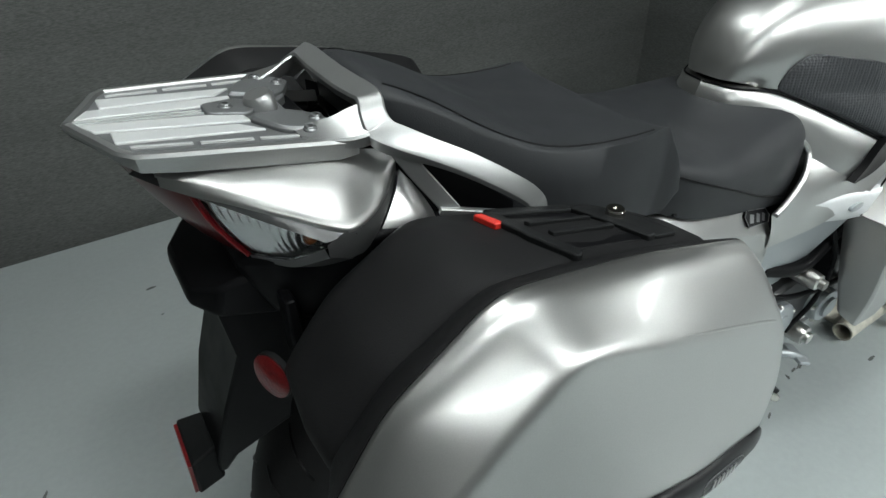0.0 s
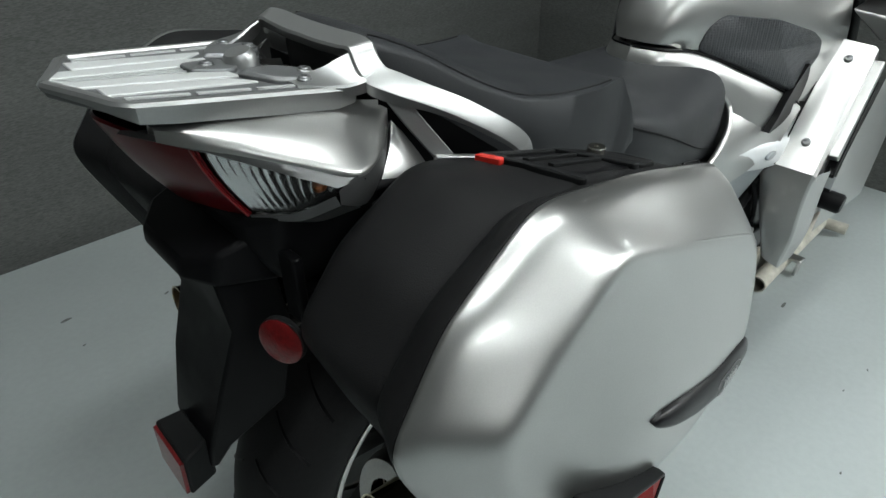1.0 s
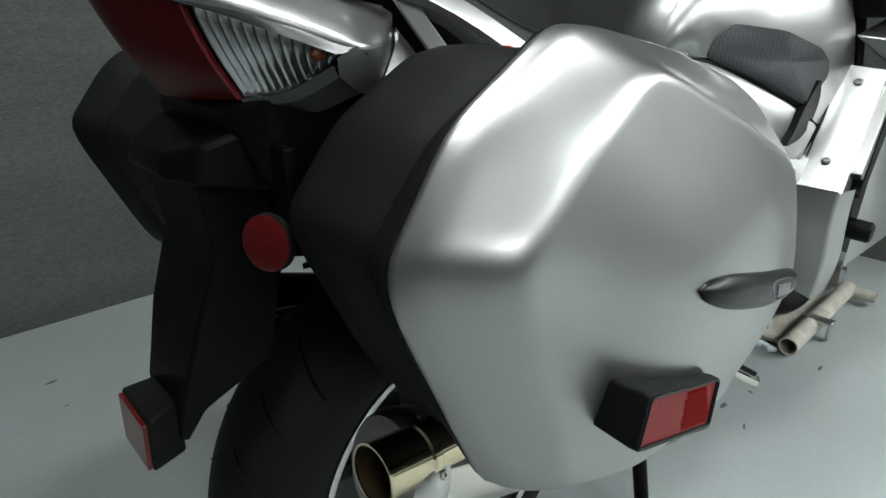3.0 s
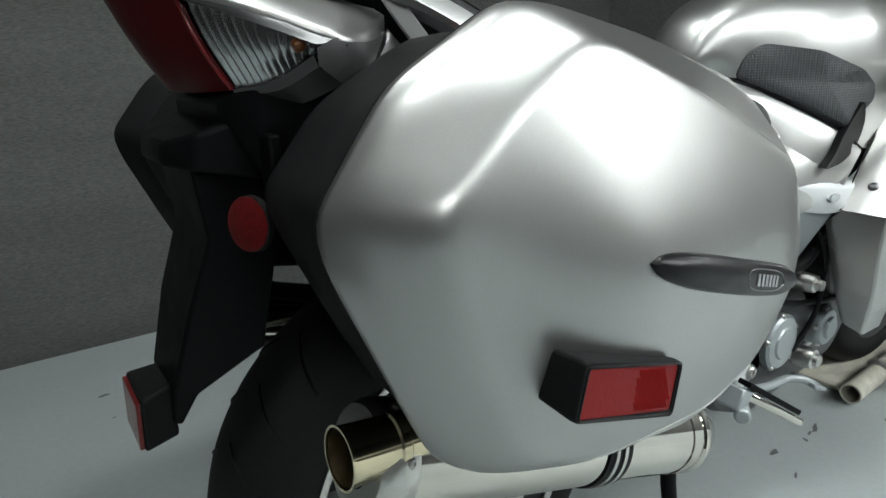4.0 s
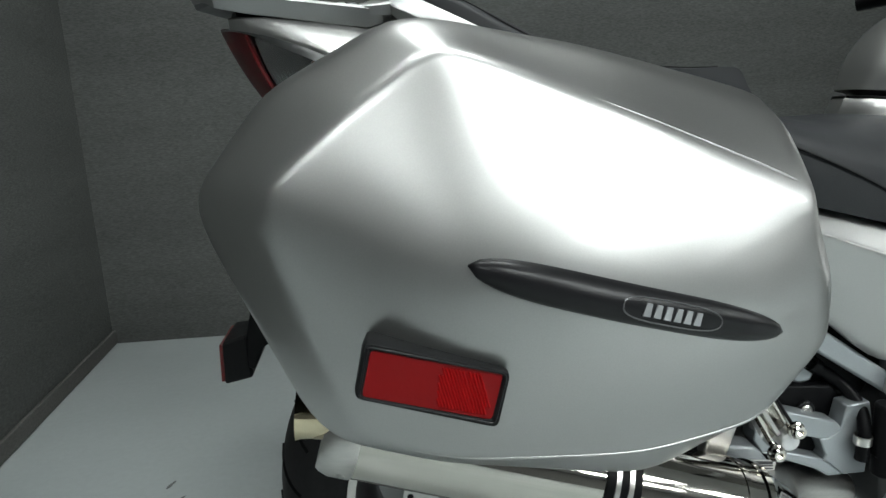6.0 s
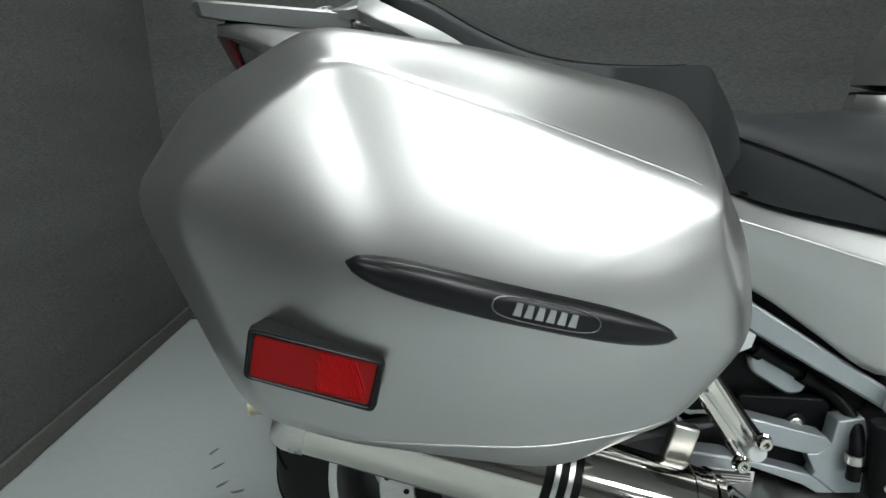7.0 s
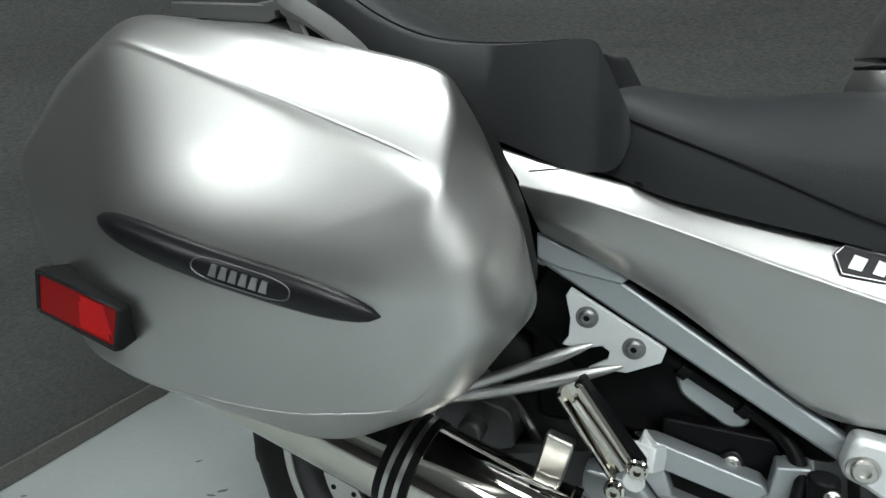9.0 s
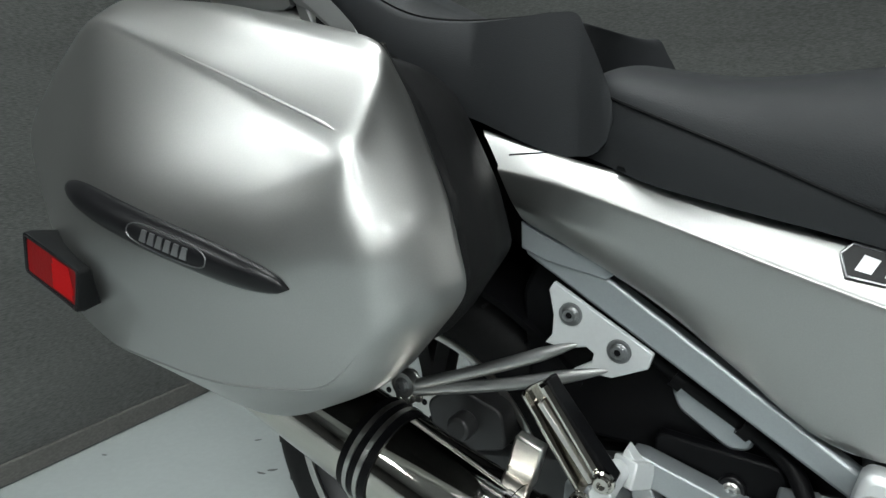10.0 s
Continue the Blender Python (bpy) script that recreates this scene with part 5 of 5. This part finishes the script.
    build("fairing_return", *loft([[tuple(p) for p in (q[3], q[2])], [tuple(p + np.array([0.004, 0.006 * s, -0.006])) for p in (q[3], q[2])], [tuple(p + np.array([0.05, 0.004 * s, -0.05])) for p in (q[3], q[2])]], False), SILVER, fair)
    for x, y, z in ((0.8415, 0.2335, 0.6495), (0.9765, 0.2215, 0.7830)):
        bolt("fairing_screw", (x, s * y, z), (-0.7, 0.05 * s, 0.71), 0.0070, WASHER, fair, 0.003)
    # The thinner rib is solid and black to stand for a shaded slot.
    for dy, dz, wd in ((0.030, -0.012, 0.010), (0.036, -0.05, 0.006)):
        ln = [tuple(q[3] * (1 - t) + q[2] * t + np.array([0.03, dy * 0.4 * s, dz])) for t in (0.15, 0.9)]
        build("fairing_rib", *sweep(ln, [(-wd, -0.010), (wd, -0.010), (wd, 0.010), (-wd, 0.010)], (0.7, 0, 0.7)), DARK if wd < 0.008 else SILVER, fair, "black slot along the edge" if wd < 0.008 else "", bevel=0.002)
    build("fairing_gap", *tube([tuple(q[0] * (1 - t) + q[1] * t + np.array([-0.002, -0.001 * s, 0.004 * math.sin(math.pi * t)])) for t in np.linspace(0, 1, 9)], 0.0017, 6), DARK, fair, "dark joint beside the cowl")
    # dark patch on the tank band, placed from the camera, for the shaded recess
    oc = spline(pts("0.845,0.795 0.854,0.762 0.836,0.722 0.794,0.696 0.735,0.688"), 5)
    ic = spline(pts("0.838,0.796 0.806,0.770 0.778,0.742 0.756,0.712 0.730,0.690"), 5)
    build("cowl_dark_patch", *loft([[(x, s * y, z) for x, y, z in ((p[0], 0.184, p[1]), (p[0], 0.1975, p[1]), (0.5 * (p[0] + w[0]), 0.1965, 0.5 * (p[1] + w[1])), (w[0], 0.1975, w[1]), (w[0], 0.184, w[1]))] for p, w in zip(oc, ic)], False), DARK, bike, "dark recess between tank and cowl", smooth=40)
    leg = [[(0.800, 0.180, 0.580), (0.800, 0.205, 0.604), (0.812, 0.276, 0.600), (0.86, 0.290, 0.600), (0.95, 0.25, 0.60)],
           [(0.800, 0.190, 0.540), (0.796, 0.210, 0.550), (0.808, 0.274, 0.545), (0.86, 0.288, 0.545), (0.95, 0.25, 0.54)],
           [(0.800, 0.212, 0.460), (0.798, 0.222, 0.460), (0.808, 0.276, 0.450), (0.87, 0.286, 0.450), (0.95, 0.25, 0.45)],
           [(0.806, 0.230, 0.395), (0.804, 0.236, 0.390), (0.812, 0.268, 0.375), (0.88, 0.270, 0.375), (0.95, 0.24, 0.38)]]
    rings = [[tuple(np.array(p) * f) for p in r] for r in leg]
    cols = [spline([r[i] for r in rings], 4) for i in range(5)]
    build("fairing_leg", *loft([[tuple(p) for p in c] for c in np.array(cols).transpose(1, 0, 2)], False), SILVER, bike, "silver lower fairing edge", smooth=35, bevel=0.004)
    build("crash_slider", *lathe([(1e-4, 0.075), (0.018, 0.075), (0.022, 0.070), (0.0225, 0.0), (0.020, -0.02)], (0.962, s * 0.235, 0.492), (0.05, s, -0.05), 28), DARK, bike, "black round crash slider", smooth=40)

# front cockpit: dark dash, yoke and fork parts
build("dashboard", *loft([[(1.02, y, z) for y, z in pts("-0.24,0.90 0.24,0.90 0.20,1.02 -0.20,1.02")], [(1.30, y, z) for y, z in pts("-0.26,0.92 0.26,0.92 0.22,1.10 -0.22,1.10")]], True, True, True), DARK, bike, "black dashboard moulding", bevel=0.01)
for s in (-1, 1):
    build("upper_fairing", *loft([[(x, s * y, z) for x, y, z in pts("1.00,0.190,0.868 1.00,0.270,0.862 1.00,0.290,0.835 1.02,0.255,0.812")], [(x, s * y, z) for x, y, z in pts("1.25,0.22,0.93 1.25,0.32,0.92 1.25,0.34,0.86 1.25,0.30,0.80")], [(x, s * y, z) for x, y, z in pts("1.55,0.14,0.95 1.60,0.20,0.92 1.62,0.22,0.82 1.60,0.20,0.70")]], True, True, True), SILVER, bike, "silver upper fairing", bevel=0.006)
    build("side_fairing", *loft([[(x, s * y, z) for x, y, z in pts("0.95,0.285,0.60 1.05,0.285,0.78 1.25,0.30,0.80")], [(x, s * y, z) for x, y, z in pts("0.97,0.27,0.40 1.2,0.29,0.42 1.45,0.25,0.55")]], False), SILVER, bike, "silver side fairing")
    bolt("cockpit_screw", (1.01, s * 0.262, 0.872), (-0.6, 0, 0.8), 0.010, STEEL, bike, 0.004)
    bar = spline([(0.98, s * 0.07, 1.045), (0.97, s * 0.20, 1.055), (0.92, s * 0.30, 1.045), (0.86, s * 0.38, 1.035)], 5)
    hb = build("handlebar", *tube([tuple(p) for p in bar], 0.012, 12), FRAME, bike, "silver handlebar")
    build("grip", *tube([tuple(p) for p in spline([(0.915, s * 0.305, 1.0445), (0.85, s * 0.395, 1.033)], 4)], 0.018, 16), DARK, hb, "black rubber grip")
build("top_yoke", *slab_z(rounded(pts("0.98,-0.13 1.08,-0.13 1.10,0.13 0.98,0.13"), 0.03), 1.02, 1.045), FRAME, bike, "silver top yoke", bevel=0.005)

# front wheel and fork, low behind the fairing
fw = empty("front_wheel", (1.545, 0, 0.300), bike)
prof = [(0.240 + 0.060 * math.cos(radians(a)), 0.060 * math.sin(radians(a))) for a in range(-110, 111, 10)] + [(0.215, 0.045), (0.215, -0.045)]
build("tyre", *lathe(prof, (1.545, 0, 0.30), (0, 1, 0), 72, True), RUBBER, fw, "black front tyre")
build("rim", *lathe([(0.218, 0.05), (0.222, 0.045), (0.19, 0.03), (0.19, -0.03), (0.222, -0.045), (0.218, -0.05), (0.18, -0.03), (0.18, 0.03)], (1.545, 0, 0.30), (0, 1, 0), 64, True), WHEEL, fw)
for k in range(5):
    a = 2 * math.pi * k / 5
    build("spoke", *sweep([(1.545 + r * math.cos(a), 0, 0.30 + r * math.sin(a)) for r in (0.03, 0.19)], [(-0.014, -0.015), (0.014, -0.015), (0.014, 0.015), (-0.014, 0.015)], (0, 1, 0)), WHEEL, fw)
for s in (-1, 1):
    build("fork_leg", *tube([(1.545, s * 0.10, 0.30), (1.25, s * 0.10, 0.95)], 0.027, 20), DARK, bike, "black fork leg")

# -- engine and frame low on the right --
build("engine_block", *joined(
    slab(rounded(pts("0.52,0.56 0.80,0.60 1.10,0.62 1.20,0.40 1.05,0.22 0.70,0.18 0.56,0.24"), 0.03), -0.13, 0.15),
    slab(rounded(pts("0.60,0.42 0.78,0.46 0.86,0.36 0.78,0.25 0.62,0.26"), 0.04), -0.165, -0.12),
    slab(rounded(pts("0.84,0.50 1.00,0.52 1.04,0.36 0.92,0.30"), 0.03), -0.175, -0.12)), WHEEL, bike, "dark grey engine casings", bevel=0.010)
for x, z, r, d in ((0.70, 0.36, 0.055, 0.018), (0.86, 0.35, 0.04, 0.03), (0.93, 0.44, 0.03, 0.02), (0.74, 0.475, 0.018, 0.05), (0.80, 0.30, 0.022, 0.04)):
    cov = build("engine_cover", *lathe([(1e-4, d), (r * 0.55, d), (r * 0.6, d * 0.8), (r * 0.9, d * 0.75), (r, d * 0.5), (r, -0.03)], (x, -0.168, z), (0, -1, 0), 32), STEEL if r < 0.035 else FRAME, bike, "round engine cover", smooth=30)
    for k in range(5 if r > 0.03 else 0):
        a = 2 * math.pi * k / 5 + 0.4
        bolt("cover_bolt", (x + r * 0.95 * math.cos(a), -0.168 - d * 0.5, z + r * 0.95 * math.sin(a)), (0, -1, 0), 0.005, STEEL, cov, 0.004)
for n, path, r in (("coolant_hose", [(0.62, -0.15, 0.52), (0.72, -0.17, 0.50), (0.85, -0.16, 0.54), (1.0, -0.15, 0.56)], 0.014), ("wiring_loom", [(0.60, -0.16, 0.47), (0.70, -0.18, 0.44), (0.80, -0.185, 0.42), (0.92, -0.18, 0.40)], 0.006), ("wiring_loom", [(0.78, -0.17, 0.58), (0.80, -0.19, 0.50), (0.79, -0.19, 0.40), (0.74, -0.18, 0.33)], 0.005)):
    build(n, *tube([tuple(p) for p in spline(path, 6)], r, 12), DARK, bike, "black rubber hose")
pivot = build("pivot_plate", *slab(rounded(pts("0.530,0.500 0.660,0.478 0.680,0.40 0.650,0.300 0.590,0.285 0.560,0.330 0.575,0.42 0.545,0.445 0.520,0.455"), 0.012), -0.165, -0.135), PALE, bike, "pale grey cast frame plate", bevel=0.006)
for x, z in ((0.539, 0.467), (0.622, 0.318)):
    bolt("frame_bolt", (x, -0.1655, z), (0, -1, 0), 0.012, STEEL, pivot, 0.006)
# inside of the rear frame, with hose, reservoir and shock
build("inner_fender", *loft([[(0.12, y, 0.68) for y in (-0.085, 0.085)], [(0.30, y, 0.60) for y in (-0.085, 0.085)], [(0.42, y, 0.46) for y in (-0.085, 0.085)], [(0.46, y, 0.30) for y in (-0.085, 0.085)]], False), DARK, bike, "black inner fender")
# Two black slabs added to hide parts and hold the frame's inner shade.
build("frame_dark_block", *slab(rounded(pts("0.22,0.66 0.50,0.60 0.56,0.50 0.53,0.43 0.20,0.44 0.19,0.60"), 0.01), -0.098, 0.075), DARK, bike, "black box inside the frame", bevel=0.006)
build("frame_dark_panel", *slab(rounded(pts("0.35,0.47 0.47,0.46 0.51,0.34 0.35,0.35"), 0.01), -0.116, -0.10), DARK, bike, "black splash cover", bevel=0.004)
coil = [(0.36 - 0.012 * k / 16 * 1.0 + 0.034 * math.cos(2 * math.pi * k / 16), -0.02 + 0.034 * math.sin(2 * math.pi * k / 16), 0.36 + 0.022 * k / 16) for k in range(16 * 7)]
build("shock_spring", *tube(coil, 0.0055, 8), TRIMBLK, bike, "dark coil spring of the shock")
build("fluid_tank", *slab(rounded(pts("0.362,0.520 0.380,0.526 0.446,0.488 0.440,0.466 0.420,0.462 0.370,0.496"), 0.008), -0.108, -0.090), FRAME, bike, "grey fluid tank", bevel=0.004)
build("brake_hose", *tube([tuple(p) for p in spline([(0.335, -0.112, 0.560), (0.38, -0.112, 0.528), (0.44, -0.110, 0.490), (0.478, -0.118, 0.462), (0.492, -0.140, 0.435), (0.486, -0.158, 0.410), (0.484, -0.160, 0.37)], 7)], 0.0085, 12), DARK, bike, "black brake hose")
for p in ((0.372, 0.531), (0.436, 0.493), (0.484, 0.400)):
    build("hose_clip", *lathe([(0.0095, -0.006), (0.0115, -0.006), (0.0115, 0.006), (0.0095, 0.006)], (p[0], -0.113 if p[0] < 0.48 else -0.159, p[1]), (0.8, 0, -0.55) if p[0] < 0.48 else (0, 0, 1), 16, True), DARK if p[0] < 0.48 else STEEL, bike, "hose clip")
build("master_cylinder", *joined(tube([(0.506, -0.168, 0.455), (0.512, -0.168, 0.350)], 0.015, 16), tube([(0.506, -0.168, 0.458), (0.506, -0.168, 0.470)], 0.010, 12), block((0.52, -0.165, 0.39), (0.05, 0.02, 0.025))), DARK, bike, "black rear master cylinder", bevel=0.003)
for x, z in ((0.512, 0.442), (0.516, 0.372)):
    bolt("cylinder_bolt", (x, -0.184, z), (0, -1, 0), 0.006, STEEL, bike, 0.005)
build("linkage_eye", *joined(slab(rounded(pts("0.415,0.405 0.437,0.405 0.440,0.435 0.426,0.445 0.412,0.435"), 0.01), -0.122, -0.100)), TRIMBLK, bike, "small black lug", bevel=0.002)
bolt("linkage_bolt", (0.426, -0.1225, 0.428), (0, -1, 0), 0.007, STEEL, bike, 0.004)
# small pedal-shaped tab by the muffler
build("tip_over_tab", *sweep([(0.238, -0.206, 0.430), (0.252, -0.206, 0.478)], [(-0.016, -0.008), (0.016, -0.008), (0.016, 0.008), (-0.016, 0.008)], (0, -1, 0)), STEEL, bike, "folded steel tab", bevel=0.003)
# printed label on the swing arm side
lab = build("info_label", *block((0.325, -0.1625, 0.368), (0.062, 0.001, 0.040), (0, 7, 0)), PAPER, bike, "white printed information label")
build("label_plate", *slab(rounded(pts("0.268,0.415 0.330,0.405 0.350,0.380 0.362,0.33 0.262,0.338"), 0.01), -0.1615, -0.13), FRAME, bike, "grey drive cover", bevel=0.004)
for k in range(8):
    wd = 0.056
    zc = 0.3845 - k * 0.0044
    build("label_bar", *block((0.325 - 0.0 + 0.0006 * k, -0.1633, zc), (wd - (0.012 if k in (3, 6) else 0), 0.0008, 0.0042 if k == 0 else 0.0014), (0, 7, 0)), INK, lab, "line of small dark print")
# rider peg and brake pedal
rp = empty("rider_peg", (0.60, -0.21, 0.28), bike, "rider foot peg with black rubber")
build("peg_body", *sweep([(0.540, -0.185, 0.322), (0.675, -0.235, 0.232)], [(-0.015, -0.010), (0.015, -0.010), (0.017, 0), (0.013, 0.006), (-0.013, 0.006), (-0.017, 0)], (0.3, 0, 1)), CHROME, rp, "polished peg", bevel=0.003)
build("peg_rubber", *sweep([(0.560, -0.188, 0.327), (0.670, -0.230, 0.250)], [(-0.015, -0.004), (0.015, -0.004), (0.015, 0.006), (-0.015, 0.006)], (0.3, 0, 1)), DARK, rp, "ribbed black rubber", bevel=0.002)
build("peg_knuckle", *joined(block((0.530, -0.19, 0.310), (0.035, 0.04, 0.04), (0, 30, 0)), tube([(0.515, -0.215, 0.288), (0.545, -0.195, 0.288)], 0.014, 16)), FRAME, rp, bevel=0.004)
bp = build("brake_pedal", *tube([tuple(p) for p in spline([(0.56, -0.175, 0.30), (0.66, -0.185, 0.285), (0.735, -0.185, 0.275), (0.765, -0.20, 0.268), (0.800, -0.215, 0.245)], 6)], 0.008, 12), FRAME, bike, "silver brake pedal")
build("pedal_pad", *block((0.785, -0.200, 0.258), (0.030, 0.062, 0.008), (0, 20, -20)), FRAME, bp, "ribbed pedal pad", bevel=0.002)
build("brake_rod", *tube([(0.78, -0.15, 0.29), (0.90, -0.16, 0.31)], 0.006, 10), STEEL, bike)
# badge plate on the side panel, its lettering as plain bars
plate = pts("0.500,0.681 0.508,0.688 0.566,0.673 0.574,0.660 0.566,0.652 0.505,0.664")
def on_panel(x, z, out):
    return (x, -0.1705 - out + 0.58 * max(0.0, z - 0.655 + 0.33 * (x - 0.5)), z)


bd = build("model_badge", *loft([[on_panel(x, z, -0.010) for x, z in plate], [on_panel(x, z, 0.0015) for x, z in plate]], True, True, True), TRIMBLK, bike, "dark model badge with silver rim", bevel=0.0008)
build("badge_rim", *tube([on_panel(x, z, 0.0015) for x, z in plate + plate[:1]], 0.0009, 6), SILVERLINE, bd, "thin silver rim")
for x0, w, h in ((0.510, 0.017, 0.013), (0.530, 0.015, 0.013), (0.548, 0.013, 0.012)):
    zc = 0.674 - (x0 - 0.508) * 0.24
    poly = [(x0 + 0.006, zc + h / 2), (x0 + w, zc + h / 2 - 0.004), (x0 + w - 0.006, zc - h / 2 - 0.001), (x0, zc - h / 2 + 0.002)]
    build("badge_bar", *loft([[on_panel(x, z, -0.006) for x, z in poly], [on_panel(x, z, 0.0022) for x, z in poly]], True, True, True), SILVERLINE, bd, "slanted silver bar")
# centre stand holds the bike upright
stand = empty("centre_stand", (0.44, 0, 0.15), bike, "black centre stand")
for s in (-1, 1):
    build("stand_leg", *tube([(0.47, s * 0.10, 0.30), (0.43, s * 0.14, 0.15), (0.42, s * 0.17, 0.012)], 0.014, 12), DARK, stand)
    build("stand_foot", *block((0.40, s * 0.175, 0.010), (0.09, 0.03, 0.02)), DARK, stand, bevel=0.002)

# ---- wheel chock on the floor ----
chock = tagged(empty("wheel_chock", (1.45, 0, 0), None, "beige tubular wheel chock lying at the front wheel"), category="stand")
for s in (-1, 1):
    build("side_tube", *lathe([(0.026, 0.0), (0.026, 0.53), (0.022, 0.53), (0.022, 0.0)], (1.225, s * 0.125, 0.038), (1, -0.02 * s if s > 0 else 0.03, 0), 28, True), BEIGE, chock, "beige painted steel tube")
build("foot_tube", *lathe([(0.019, 0.0), (0.019, 0.11), (0.016, 0.11), (0.016, 0.0)], (1.738, -0.085, 0.035), (0.1, -1, 0), 24, True), BEIGE, chock, "short beige cross foot")
build("cross_plate", *slab_z(rounded(pts("1.28,-0.11 1.70,-0.10 1.70,0.10 1.28,0.11"), 0.02), 0.004, 0.018), BEIGE, chock, "beige base plate", bevel=0.003)
for x in (1.41,):
    cl = build("clamp", *joined(block((x, -0.135, 0.060), (0.035, 0.085, 0.010)), block((x, -0.170, 0.035), (0.035, 0.008, 0.055)), block((x, -0.098, 0.035), (0.035, 0.008, 0.055))), STEEL, chock, "steel clamp bracket", bevel=0.003)
    build("clamp_bolt", *tube([(x, -0.10, 0.062), (x, -0.10, 0.095)], 0.007, 12), STEEL, cl)
build("hinge", *joined(block((1.80, -0.055, 0.06), (0.05, 0.04, 0.08)), tube([(1.79, -0.09, 0.09), (1.79, -0.02, 0.09)], 0.008, 12)), STEEL, chock, "steel hinge", bevel=0.003)

# ---- marks on the floor ----
random.seed(4)


def scuff(x, y, size, turn, long=2.0):
    n = 9
    poly = []
    for k in range(n):
        a = 2 * math.pi * k / n
        r = size * random.uniform(0.55, 1.1)
        u, w = r * math.cos(a) * long, r * math.sin(a) * 0.6
        poly.append((x + u * math.cos(turn) - w * math.sin(turn), y + u * math.sin(turn) + w * math.cos(turn)))
    ob = build("floor_scuff", *slab_z(poly, 0.0002, 0.0010), SCUFF, None, "small dark scuff on the floor paint")
    tagged(ob, category="scuff", group="floor scuffs")


for x, y, size, turn, long in ((-0.325, 1.174, 0.010, 0.1, 2.2), (-0.06, 1.10, 0.007, 0.4, 1.6), (-0.676, 0.536, 0.009, 1.2, 2.0), (-0.640, 0.470, 0.008, 0.9, 2.6), (-0.600, 0.392, 0.008, 0.9, 2.4), (-0.553, 0.365, 0.011, 0.3, 1.8),
                                (-0.749, 0.245, 0.006, 0.8, 1.5), (-1.04, 0.0, 0.006, 0.2, 1.4), (-0.60, 0.165, 0.008, 0.7, 1.8), (-0.615, 0.14, 0.006, 0.1, 2.2), (1.24, -0.21, 0.010, 0.2, 2.0), (1.01, -0.455, 0.004, 0.0, 1.5), (1.13, -0.47, 0.004, 0.5, 1.4),
                                (0.533, -0.254, 0.006, 0.9, 1.6), (0.994, -0.13, 0.008, 1.2, 1.3), (1.03, -0.122, 0.005, 0.2, 2.6), (0.845, -0.18, 0.006, 0.5, 2.0), (-0.32, 1.025, 0.004, 0.3, 1.5), (1.06, -0.12, 0.010, 0.3, 2.4), (0.89, -0.11, 0.012, 0.1, 1.6), (0.75, -0.54, 0.004, 0.2, 1.2)):
    scuff(x, y, size, turn, long)
